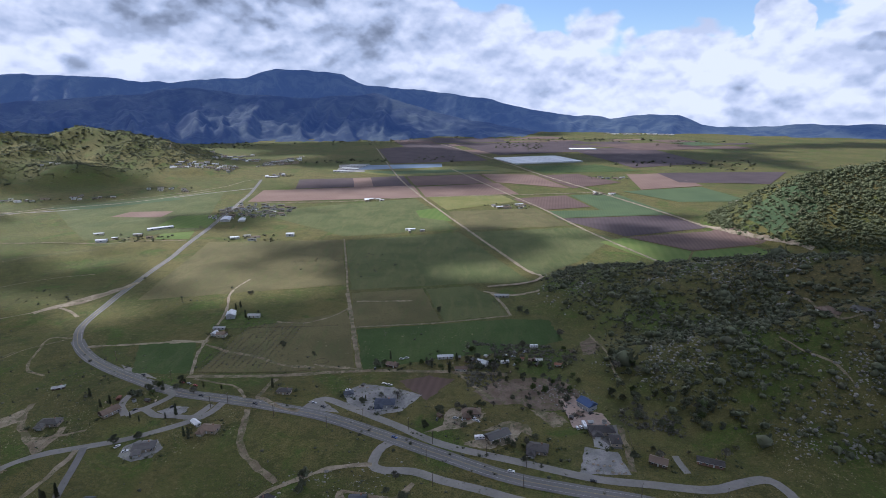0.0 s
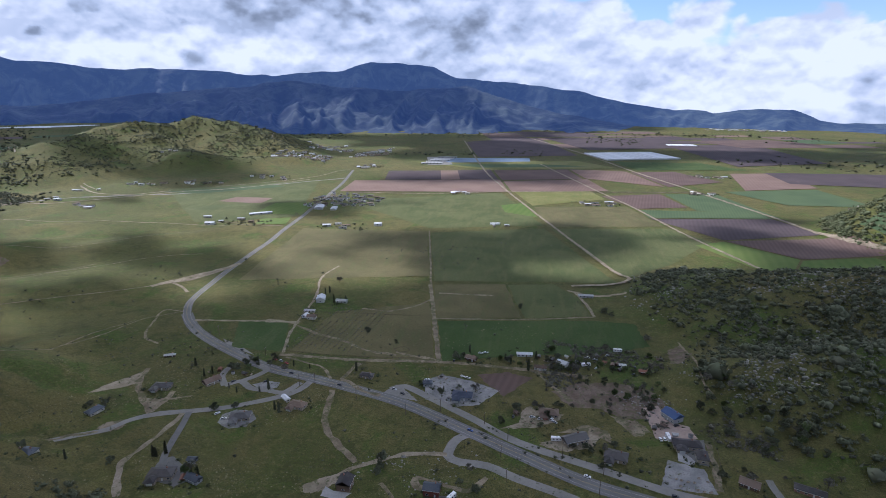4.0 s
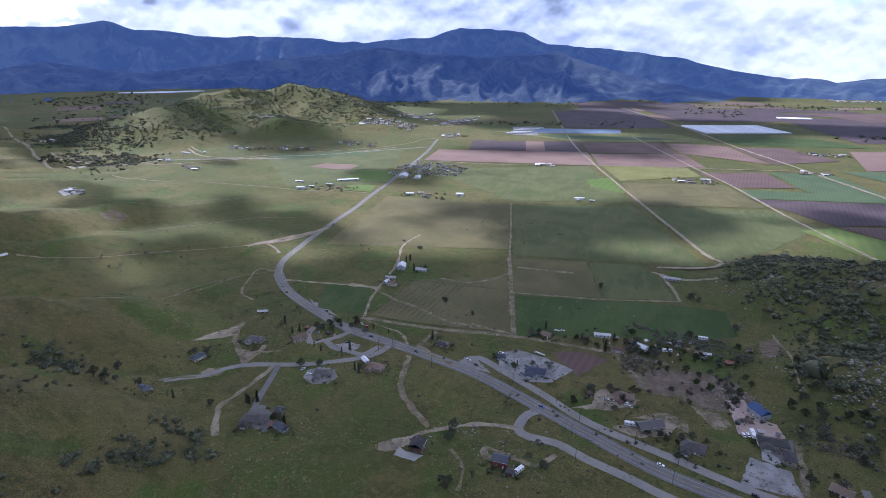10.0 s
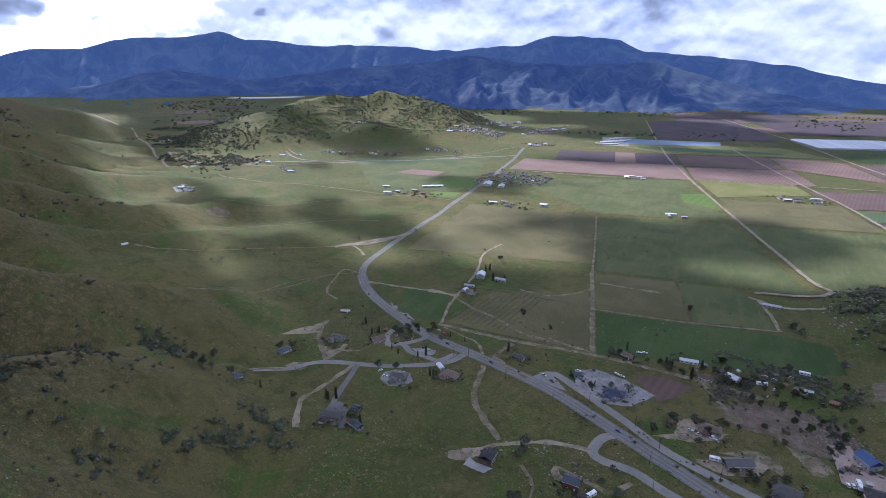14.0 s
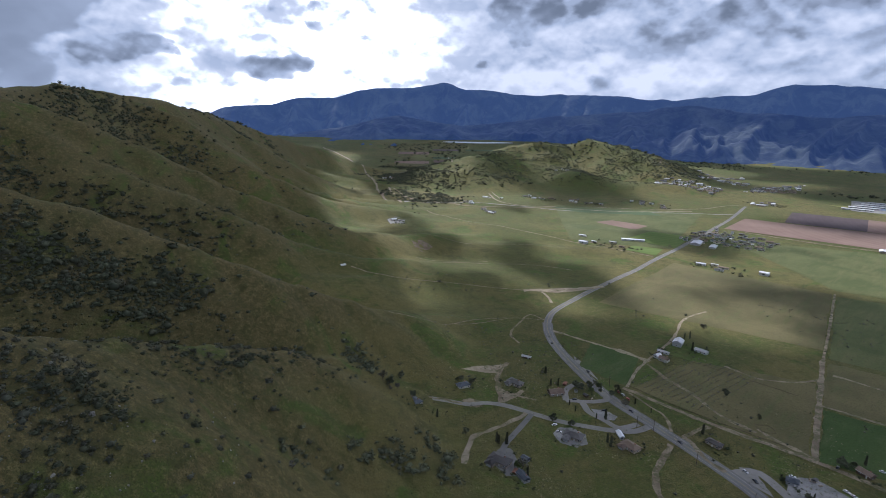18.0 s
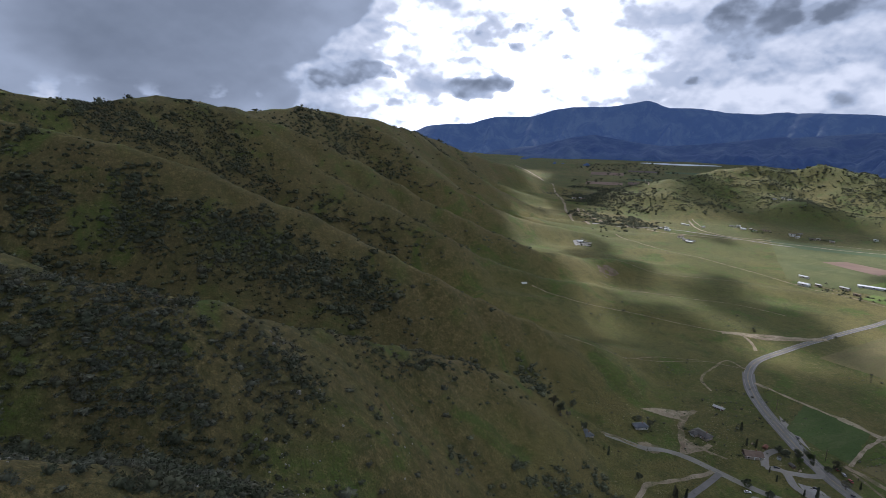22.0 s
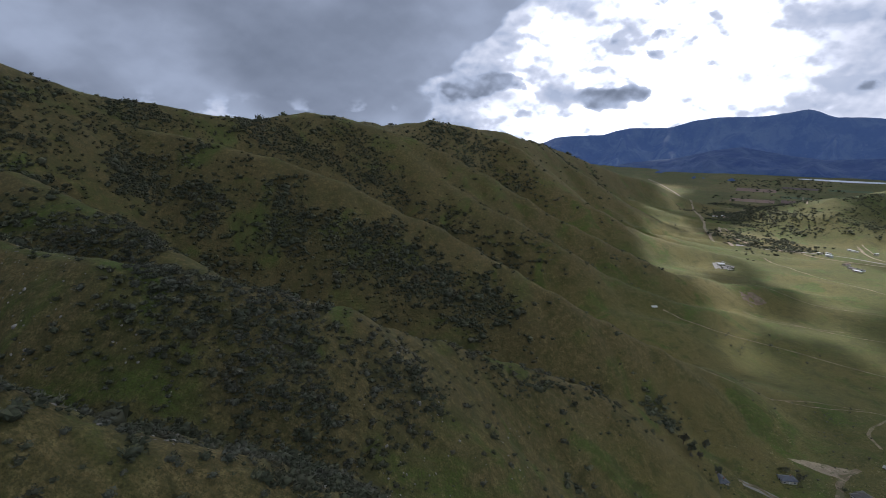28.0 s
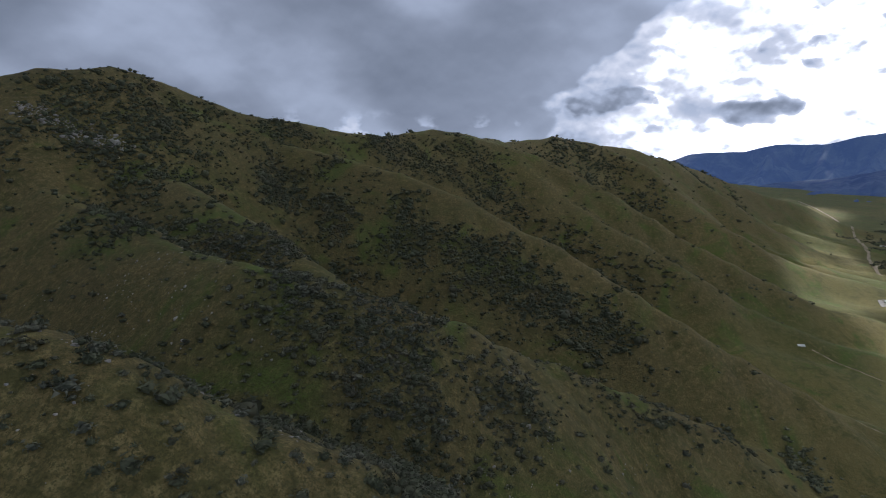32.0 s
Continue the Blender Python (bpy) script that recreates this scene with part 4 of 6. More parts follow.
# short paths, washes and drives: surface, width, line
PATHS = [
    ("dirt", 5, [(-344, 397), (-335, 372), (-320, 355), (-294, 331)]),
    ("dirt", 5, [(-294, 331), (-295, 343), (-294, 357), (-296, 364)]),
    ("dirt", 3, [(-315, 302), (-324, 296), (-330, 293), (-334, 278)]),
    ("pale_dirt", 4.5, [(-268, 336), (-267, 322), (-268, 305), (-270, 286), (-271, 273), (-263, 259), (-252, 244)]),
    ("asphalt", 5, [(-264, 339), (-254, 307), (-249, 289), (-243, 277)]),
    ("old_asphalt", 6, [(-194, 397), (-202, 379), (-217, 380), (-233, 381), (-248, 390), (-258, 381)]),
    ("old_asphalt", 6, [(-248, 390), (-239, 402), (-235, 413), (-245, 421)]),
    ("old_asphalt", 6, [(-258, 381), (-269, 395), (-271, 410), (-266, 420)]),
    ("dirt", 5, [(-162, 390), (-156, 363), (-150, 342), (-138, 326), (-127, 316), (-112, 302)]),
    ("pale_dirt", 4, [(-50, 321), (-64, 320), (-78, 317), (-91, 310), (-105, 301), (-118, 289), (-131, 279), (-134, 271)]),
    ("dirt", 4, [(-20, 302), (-30, 288), (-38, 288), (-57, 293), (-67, 293), (-65, 286), (-57, 285)]),
    ("dirt", 2.5, [(-89, 285), (-79, 274), (-75, 265), (-74, 250)]),
    ("pale_dirt", 3, [(-235, 448), (-247, 490), (-252, 519), (-256, 560), (-264, 607), (-282, 671), (-276, 723)]),
    ("pale_dirt", 4, [(-368, 505), (-320, 512), (-288, 517)]),
    ("pale_dirt", 6, [(-288, 517), (-268, 518), (-249, 518)]),
    ("dirt", 4, [(-248, 511), (-218, 495), (-190, 486), (-154, 467), (-123, 463)]),
    ("dirt", 2.5, [(-228, 440), (-205, 433), (-185, 426), (-170, 408)]),
    ("dirt", 3.5, [(-125, 469), (-113, 465), (-82, 460)]),
    ("dirt", 4, [(-119, 388), (-137, 394), (-153, 406), (-160, 409), (-157, 426), (-153, 441)]),
    ("dirt", 3, [(-192, 571), (-157, 569), (-128, 592), (-117, 613)]),
    ("dirt", 3.5, [(-7, 457), (14, 450), (31, 423), (42, 407)]),
    ("dirt", 1.6, [(158, 534), (160, 489), (156, 441), (159, 426)]),
    ("dirt", 4, [(139, 369), (135, 336), (131, 314)]),
    ("old_asphalt", 5, [(167, 331), (167, 322), (168, 312)]),
    ("pale_dirt", 7, [(-428, 690), (-438, 656), (-455, 624), (-478, 603)]),
    ("pale_dirt", 4, [(-467, 607), (-450, 600), (-431, 585)]),
    ("dirt", 1.3, [(-452, 317), (-442, 349), (-440, 393), (-435, 435), (-429, 491), (-412, 512), (-397, 526)]),
    ("dirt", 2.5, [(-397, 526), (-421, 525), (-412, 496), (-395, 458), (-370, 445)]),
    ("dirt", 2.5, [(-276, 360), (-313, 345)]),
    ("dirt", 1.3, [(-432, 492), (-443, 447), (-439, 391), (-448, 356)]),
    ("dirt", 2.5, [(-505, 736), (-579, 711), (-643, 637), (-715, 568)]),
    ("dirt", 4, [(-110, 636), (-39, 639)]),
    ("pale_dirt", 5, [(54, 674), (86, 659), (128, 668)]),
    ("dirt", 2.0, [(344, 496), (352, 474), (337, 426), (359, 420)]),
    ("dirt", 1.6, [(293, 429), (304, 406), (315, 387), (318, 365)]),
    ("pale_dirt", 5, [(-1325, 919), (-1467, 1065), (-1263, 979), (-1159, 1047)]),
    ("pale_dirt", 5, [(-1071, 2136), (-1016, 2013), (-979, 2033), (-958, 2204)]),
    ("pale_dirt", 4, [(-589, 1703), (-617, 1671), (-643, 1543), (-729, 1421), (-845, 1323)]),
    ("pale_dirt", 5, [(-2112, 1899), (-1506, 1371)]),
    ("pale_dirt", 4, [(-1916, 1398), (-1882, 1454), (-1843, 1380)]),
    ("dirt", 3, [(-626, 916), (-597, 953), (-568, 948)]),
    ("pale_dirt", 4, [(-1205, 1275), (-1155, 1245), (-1105, 1210)]),
]
PATH_WORDS = {"dirt": ("dirt_track", "brown dirt path worn through the grass", "track"), "pale_dirt": ("dirt_track", "pale sandy dirt track through the grass", "track"),
              "asphalt": ("driveway", "dark asphalt driveway to a house", "driveway"), "old_asphalt": ("driveway", "worn grey asphalt driveway", "driveway")}
for mat, wide, line in PATHS:
    word, label, kind_of = PATH_WORDS[mat]
    far = math.hypot(*line[0])
    strip(word, line, wide, mat, 0.2 + 0.0004 * far, label=label, category=kind_of, step=2.5 if far < 700 else 14, ragged=0.12 if "asphalt" in mat else 0.9)

# yards and turning places: surface, corners
YARDS = [
    ("soil", [(27, 420), (51, 440), (85, 445), (112, 436), (120, 412), (102, 391), (80, 388), (66, 400), (42, 398)]),
    ("soil", [(-768, 599), (-765, 622), (-742, 628), (-733, 596), (-754, 593)]),
    ("soil", [(143, 515), (160, 529), (162, 500), (146, 480), (139, 483)]),
    ("pale_dirt", [(-363, 345), (-358, 367), (-343, 394), (-335, 370)]),
    ("dirt", [(-320, 306), (-318, 315), (-306, 321), (-300, 313), (-307, 303)]),
    ("asphalt", [(-245, 263), (-248, 283), (-241, 286), (-225, 277), (-212, 268), (-222, 259)]),
    ("gravel", [(-233, 329), (-236, 340), (-228, 348), (-215, 349), (-206, 339), (-208, 328), (-221, 323)]),
    ("gravel", [(-235, 387), (-226, 395), (-213, 394), (-211, 386), (-221, 380)]),
    ("pale_dirt", [(-136, 267), (-138, 276), (-122, 288), (-115, 284), (-124, 272)]),
    ("concrete", [(-124, 267), (-124, 276), (-118, 273), (-105, 273), (-109, 266)]),
    ("gravel", [(-86, 419), (-73, 433), (-44, 426), (-18, 414), (-34, 389), (-56, 382), (-79, 390)]),
    ("plowed_brown", [(-41, 438), (-13, 447), (11, 441), (-14, 406)]),
    ("pale_dirt", [(-15, 359), (0, 367), (2, 388), (9, 394), (35, 386), (30, 377), (11, 364)]),
    ("pale_dirt", [(14, 344), (25, 353), (48, 365), (62, 364), (55, 348), (34, 339)]),
    ("pink_dirt", [(99, 407), (113, 412), (118, 391), (130, 386), (133, 371), (108, 364), (102, 366)]),
    ("gravel", [(105, 342), (127, 335), (129, 311), (94, 312)]),
    ("concrete", [(115, 358), (118, 357), (126, 347), (121, 338), (112, 342)]),
    ("dirt", [(72, 391), (93, 387), (100, 373), (86, 366)]),
    ("asphalt", [(114, 366), (137, 370), (132, 339), (125, 340), (119, 353)]),
    ("dirt", [(29, 361), (51, 375), (67, 370), (69, 354), (63, 362), (48, 364)]),
    ("gravel", [(42, 433), (47, 436), (52, 432), (50, 423), (43, 419)]),
    ("old_asphalt", [(-311, 467), (-286, 456), (-261, 439), (-296, 451)]),
    ("pale_dirt", [(-315, 346), (-309, 351), (-299, 353), (-292, 337), (-301, 338)]),
    ("old_asphalt", [(-118, 394), (-109, 408), (-96, 398), (-85, 386), (-103, 389)]),
    ("gravel", [(-1022, 724), (-1035, 759), (-1017, 775), (-976, 741), (-994, 713)]),
]
YARD_WORDS = {"pale_dirt": "bare pale dirt yard", "dirt": "bare brown dirt yard", "asphalt": "dark asphalt yard beside a house", "old_asphalt": "worn grey asphalt turnout",
              "gravel": "grey gravel yard beside a house", "concrete": "pale concrete apron of a house", "pink_dirt": "pinkish bare graded dirt yard", "plowed_brown": "brown tilled garden plot", "soil": "bare reddish-brown soil with weeds"}
for k, (mat, corners) in enumerate(YARDS):
    plot("yard", corners, mat, 0.16 + 0.008 * (k % 4), YARD_WORDS[mat], "yard", cells=9, ragged=0.6 if mat in ("concrete", "asphalt") else 1.1 if mat in ("gravel", "pink_dirt", "old_asphalt") else 2.6)


# ---- buildings ----
def part(name, bm, mat, parent, label=""):
    """Links a bmesh as one mesh object under a thing or a part."""
    mesh = bpy.data.meshes.new(name)
    bm.to_mesh(mesh)
    bm.free()
    mesh.materials.append(MATS[mat])
    ob = new(name, mesh)
    ob.parent = parent
    if label:
        ob["label"] = label
    return ob


def box(bm, x0, y0, z0, x1, y1, z1):
    v = [bm.verts.new(p) for p in ((x0, y0, z0), (x1, y0, z0), (x1, y1, z0), (x0, y1, z0), (x0, y0, z1), (x1, y0, z1), (x1, y1, z1), (x0, y1, z1))]
    for f in ((3, 2, 1, 0), (4, 5, 6, 7), (0, 1, 5, 4), (1, 2, 6, 5), (2, 3, 7, 6), (3, 0, 4, 7)):
        bm.faces.new([v[k] for k in f])
    return v


def boxed(*args):
    bm = bmesh.new()
    box(bm, *args)
    return bm


def roof_mesh(style, w, d, z, rise, over=0.6, thick=0.22, x=0.0, y=0.0):
    """A pitched roof over a w x d plan, ridge along x."""
    bm = bmesh.new()
    a, b = w / 2 + over, d / 2 + over
    inset = min(a * 0.85, b) if style == "hip" else 0.0
    low = z - over * rise / (d / 2)
    outline = [(x - a, y - b, low), (x + a, y - b, low), (x + a, y + b, low), (x - a, y + b, low)]
    ridge = [(x - a + inset, y, z + rise), (x + a - inset, y, z + rise)]
    for lift in (0.0, thick):
        o = [bm.verts.new((p[0], p[1], p[2] + lift)) for p in outline]
        r = [bm.verts.new((p[0], p[1], p[2] + lift)) for p in ridge]
        for f in ((o[0], o[1], r[1], r[0]), (o[2], o[3], r[0], r[1]), (o[1], o[2], r[1]), (o[3], o[0], r[0])):
            bm.faces.new(f if lift else f[::-1])
        if lift:
            for k in range(4):
                bm.faces.new((under[k], under[(k + 1) % 4], o[(k + 1) % 4], o[k]))
        under = o
    return bm


def walls_mesh(w, d, h, gable, x=0.0, y=0.0):
    bm = boxed(x - w / 2, y - d / 2, -1.6, x + w / 2, y + d / 2, h)
    if gable:
        for s in (-1, 1):
            e = x + s * w / 2
            v = [bm.verts.new(p) for p in ((e, y - d / 2, h), (e, y + d / 2, h), (e, y, h + gable))]
            bm.faces.new(v if s > 0 else v[::-1])
    return bm


WORDS = {"slate": "blue-grey", "grey": "weathered grey", "brown": "brown", "dark": "dark charcoal", "navy": "dark navy", "blue": "bright blue metal", "rust": "rust-red", "white": "white metal", "pale": "pale grey"}
WALL_WORDS = {"cream": "cream stucco", "tan": "tan stucco", "grey": "grey clad", "wood": "dark timber", "red": "red-brown timber", "brick": "brick", "white": "white clad"}


def house(style, x, y, turn, w, d, h, roof, wall, word="", detail=True):
    """A house with pitched roof, windows, door and, where it is large, a wing, a garage and a chimney."""
    word = word or ("house" if w * d > 58 and wall != "white" else "barn" if w * d > 58 else "shed")
    z = min(ground(x + a, y + b) for a in (-5, 5) for b in (-5, 5))
    base = new(word)
    base.matrix_world = pose(x, y, z, 0, 0, turn)
    rise = d * (0.21 if style == "hip" else 0.26)
    part("wall", walls_mesh(w, d, h, rise if style == "gable" else 0), "wall_" + wall, base)
    part("roof", roof_mesh(style, w, d, h, rise), "roof_" + roof, base)
    if style == "hip" and w >= 13:
        ww, wd, wx, wy = w * 0.38, d * 0.62, -w / 2 + w * 0.24, -d / 2 - d * 0.2
        part("wing_wall", walls_mesh(ww, wd, h - 0.1, 0, wx, wy), "wall_" + wall, base)
        part("wing_roof", roof_mesh("hip", wd + 1.4, ww, h - 0.1, ww * 0.21), "roof_" + roof, base).matrix_basis = pose(wx, wy, 0, 0, 0, 90)
        part("garage_door", boxed(wx - 2.0, wy - wd / 2 - 0.06, 0, wx + 2.0, wy - wd / 2 + 0.04, 2.3), "trim_white", base)
    if detail:
        count = max(2, int(w / 3.6))
        for side in (-1, 1):
            for k in range(count):
                u = -w / 2 + (k + 0.5) * w / count
                e = side * (d / 2)
                if side < 0 and style == "hip" and w >= 13 and u < -w / 2 + w * 0.45:
                    continue
                if side < 0 and k == count // 2:
                    part("door", boxed(u - 0.5, e - 0.07, 0, u + 0.5, e + 0.05, 2.05), "trim_white" if wall != "white" else "wall_wood", base)
                    continue
                window = part("window", boxed(u - 0.85, e - 0.06, 0.95, u + 0.85, e + 0.06, 2.2), "trim_white", base)
                part("pane", boxed(u - 0.72, e - 0.08, 1.07, u + 0.72, e + 0.08, 2.08), "window_glass", window)
        for s in (-1, 1):
            window = part("window", boxed(s * w / 2 - 0.06, -0.9, 0.95, s * w / 2 + 0.06, 0.9, 2.2), "trim_white", base)
            part("pane", boxed(s * w / 2 - 0.08, -0.77, 1.07, s * w / 2 + 0.08, 0.77, 2.08), "window_glass", window)
        if w >= 9.5 and wall != "white":
            part("chimney", boxed(w * 0.18, d * 0.12, h, w * 0.18 + 0.9, d * 0.12 + 0.8, h + rise + 0.7), "wall_brick", base)
        if style == "gable" and w >= 8:
            part("gutter", boxed(-w / 2 - 0.5, -d / 2 - 0.72, h - 0.32, w / 2 + 0.5, -d / 2 - 0.6, h - 0.2), "trim_white", base)
    label = f"{WALL_WORDS[wall]} {word} with {WORDS[roof]} {'hipped' if style == 'hip' else 'gabled'} roof"
    tagged(base, label, word)
    return base


HOUSES = [
    ("hip", -337, 324, 76, 11.6, 7.5, 3, "slate", "cream"),
    ("hip", -309, 368, 5, 15.0, 8.2, 3, "grey", "tan"),
    ("gable", -272, 384, 59, 13.6, 8.8, 3, "brown", "tan"),
    ("hip", -219, 338, 17, 15.0, 9.5, 3, "grey", "tan"),
    ("hip", -181, 361, -9, 13.6, 8.2, 3, "brown", "tan"),
    ("hip", -236, 267, 13, 16.3, 9.5, 3.4, "dark", "tan"),
    ("gable", -212, 266, -16, 10.2, 5.4, 3, "slate", "grey"),
    ("hip", -330, 259, 0, 11.6, 8.2, 3, "slate", "cream"),
    ("gable", -111, 278, 90, 9.5, 8.8, 5.5, "dark", "wood"),
    ("gable", -54, 282, 0, 10.2, 7.5, 5, "slate", "red"),
    ("gable", -45, 275, 0, 5.6, 4.0, 2.6, "dark", "red"),
    ("hip", -139, 417, -6, 11.6, 6.1, 3, "dark", "tan"),
    ("hip", -49, 398, 0, 16.3, 9.5, 3.4, "navy", "grey"),
    ("hip", -82, 413, 14, 7.5, 6.1, 3, "slate", "grey"),
    ("hip", 23, 385, 0, 15.0, 8.8, 3, "brown", "tan"),
    ("gable", 41, 352, 29, 18.4, 8.8, 4, "grey", "tan"),
    ("hip", 69, 338, -14, 15.0, 10.2, 3, "dark", "tan"),
    ("hip", 122, 360, 0, 19.0, 8.8, 3.4, "dark", "tan"),
    ("hip", 129, 347, -96, 10.9, 7.5, 3.4, "dark", "tan"),
    ("gable", 120, 395, -56, 12.9, 10.2, 5, "blue", "grey"),
    ("gable", 112, 465, -11, 9.5, 4.1, 3, "rust", "wood"),
    ("gable", 38, 469, -31, 9.5, 6.1, 4, "white", "white"),
    ("gable", 2, 483, 6, 15.0, 4.1, 3, "white", "white"),
    ("gable", 17, 458, -7, 10.9, 5.4, 3, "brown", "cream"),
    ("gable", -49, 466, -22, 10.2, 6.1, 3, "brown", "wood"),
    ("gable", -250, 586, 102, 12.9, 9.5, 5, "white", "white"),
    ("gable", -223, 586, 0, 13.6, 5.4, 3, "pale", "white"),
    ("gable", -240, 533, 0, 9.5, 6.8, 3.5, "brown", "cream"),
    ("gable", -249, 536, 81, 6.8, 4.8, 3, "white", "white"),
    ("gable", -250, 551, 8, 12.2, 3.4, 2.6, "pale", "white"),
    ("gable", 152, 323, -27, 11.6, 7.5, 3, "brown", "wood"),
    ("gable", 188, 322, -22, 17.0, 6.1, 3, "dark", "brick"),
    ("hip", 342, 437, -81, 20.4, 9.5, 3, "brown", "cream"),
    ("hip", 359, 426, -56, 16.3, 6.8, 3, "grey", "cream"),
    ("gable", 76, 654, 0, 17.7, 4.1, 3, "pale", "white"),
    ("gable", -225, 284, 0, 5.6, 4.0, 2.5, "slate", "grey"),
    ("gable", 94, 476, 0, 5.6, 3.2, 2.5, "pale", "white"),
    ("gable", -195, 369, -39, 8.8, 3.4, 2.6, "white", "white"),
    ("gable", -1014, 739, 75, 12.2, 6.8, 3, "white", "white"),
    ("gable", -995, 743, 60, 8.2, 5.4, 3, "grey", "cream"),
    ("gable", -659, 386, 90, 7.2, 4.8, 2.5, "white", "white"),
    ("gable", -340, 422, 22, 9.5, 3.4, 2.2, "pale", "wood"),
]
for row in HOUSES:
    house(*row)

# buildings of the village by the highway, the far farms and the institution beyond
rnd = random.Random(5)


def block(x, y, turn, w, d, h, roof, wall, word, label):
    """A plain far building: walls, shallow roof, a row of windows on the long sides."""
    base = new(word)
    base.matrix_world = pose(x, y, ground(x, y), 0, 0, turn)
    part("wall", boxed(-w / 2, -d / 2, -2, w / 2, d / 2, h), "wall_" + wall, base)
    part("roof", roof_mesh("gable", w, d, h, d * 0.12, 0.5), "roof_" + roof, base)
    for side in (-1, 1):
        for k in range(max(1, int(w / 12))):
            u = -w / 2 + (k + 0.5) * w / max(1, int(w / 12))
            part("window", boxed(u - 1.6, side * d / 2 - 0.08, h * 0.35, u + 1.6, side * d / 2 + 0.08, h * 0.75), "window_glass", base)
    return tagged(base, label, word)


def cluster(area, count, sizes, roofs, walls, word, label, turn):
    """Buildings strewn over a four-cornered area."""
    a, b, c, d = [Vector((*p, 0)) for p in area]
    placed = []
    for _ in range(count * 12):
        if len(placed) >= count:
            break
        u, v = rnd.random(), rnd.random()
        p = a.lerp(b, u).lerp(d.lerp(c, u), v)
        w = rnd.uniform(*sizes)
        if any((p - q).length < (w + r) * 0.55 for q, r in placed):
            continue
        placed.append((p, w))
        block(p.x, p.y, turn + rnd.choice((0, 90, 4, -5)), w, w * rnd.uniform(0.32, 0.6), rnd.uniform(2.8, 4.2), rnd.choice(roofs), rnd.choice(walls), word, label)


cluster([(-505, 1110), (-350, 1150), (-345, 1250), (-500, 1300)], 56, (8, 15), ("pale", "grey", "grey", "dark", "brown", "slate"), ("cream", "white", "tan"), "house", "small pale house in a roadside village", 12)
cluster([(-470, 1090), (-400, 1100), (-400, 1125), (-468, 1120)], 3, (26, 34), ("white",), ("white",), "warehouse", "long white metal warehouse beside the highway", 12)
FAR_WALLS, FAR_ROOFS = ("white", "cream", "grey", "tan"), ("white", "pale", "grey", "grey", "brown")
cluster([(-935, 1800), (-916, 1900), (-756, 1965), (-735, 1840)], 56, (10, 26), FAR_ROOFS, FAR_WALLS, "building", "long pale institutional block beyond the fields", 20)
cluster([(-700, 2000), (-707, 2190), (-620, 2400), (-580, 2150)], 42, (11, 30), FAR_ROOFS, FAR_WALLS, "building", "long pale institutional block beyond the fields", 15)
cluster([(-900, 2080), (-905, 2200), (-780, 2300), (-770, 2180)], 18, (14, 34), FAR_ROOFS, FAR_WALLS, "building", "long pale institutional block beyond the fields", 20)
cluster([(-1000, 2240), (-1010, 2330), (-860, 2450), (-850, 2360)], 12, (14, 36), FAR_ROOFS, FAR_WALLS, "building", "long pale institutional block beyond the fields", 20)
cluster([(-600, 1745), (-560, 1840), (-520, 1800), (-560, 1730)], 8, (14, 30), FAR_ROOFS, FAR_WALLS, "building", "small pale roadside building at the fields' end", 15)
FARMS = [((-600, 960), 5, 60), ((-348, 955), 4, 40), ((150, 1262), 7, 45), ((540, 1745), 6, 50), ((436, 1434), 5, 35), ((-60, 1012), 3, 20), ((-175, 1343), 4, 25), ((-1045, 1320), 6, 50),
         ((-915, 1372), 7, 60), ((-780, 1500), 8, 70), ((-1120, 1090), 3, 30), ((-1137, 1205), 3, 30), ((-980, 1023), 4, 40), ((-1658, 1190), 4, 40), ((-1215, 1675), 3, 30), ((650, 1130), 4, 40)]
for (x, y), count, wide in FARMS:
    cluster([(x - wide, y - wide * 0.5), (x + wide, y - wide * 0.5), (x + wide, y + wide * 0.5), (x - wide, y + wide * 0.5)], count, (9, 20), ("white", "pale", "brown", "grey"), ("white", "cream", "tan"), "farmhouse", "small pale farm building among fields", 12)
block(-560, 1030, 33, 46, 9, 3.5, "white", "white", "barn", "long low white barn beside pasture")
block(-288, 975, 5, 14, 10, 5, "white", "white", "barn", "white metal barn beside a farm track")
cluster([(1180, 4000), (1240, 4120), (1700, 4000), (1600, 3860)], 40, (16, 30), ("white", "pale", "brown"), FAR_WALLS, "house", "tiny pale house at the foot of far hills", 0)


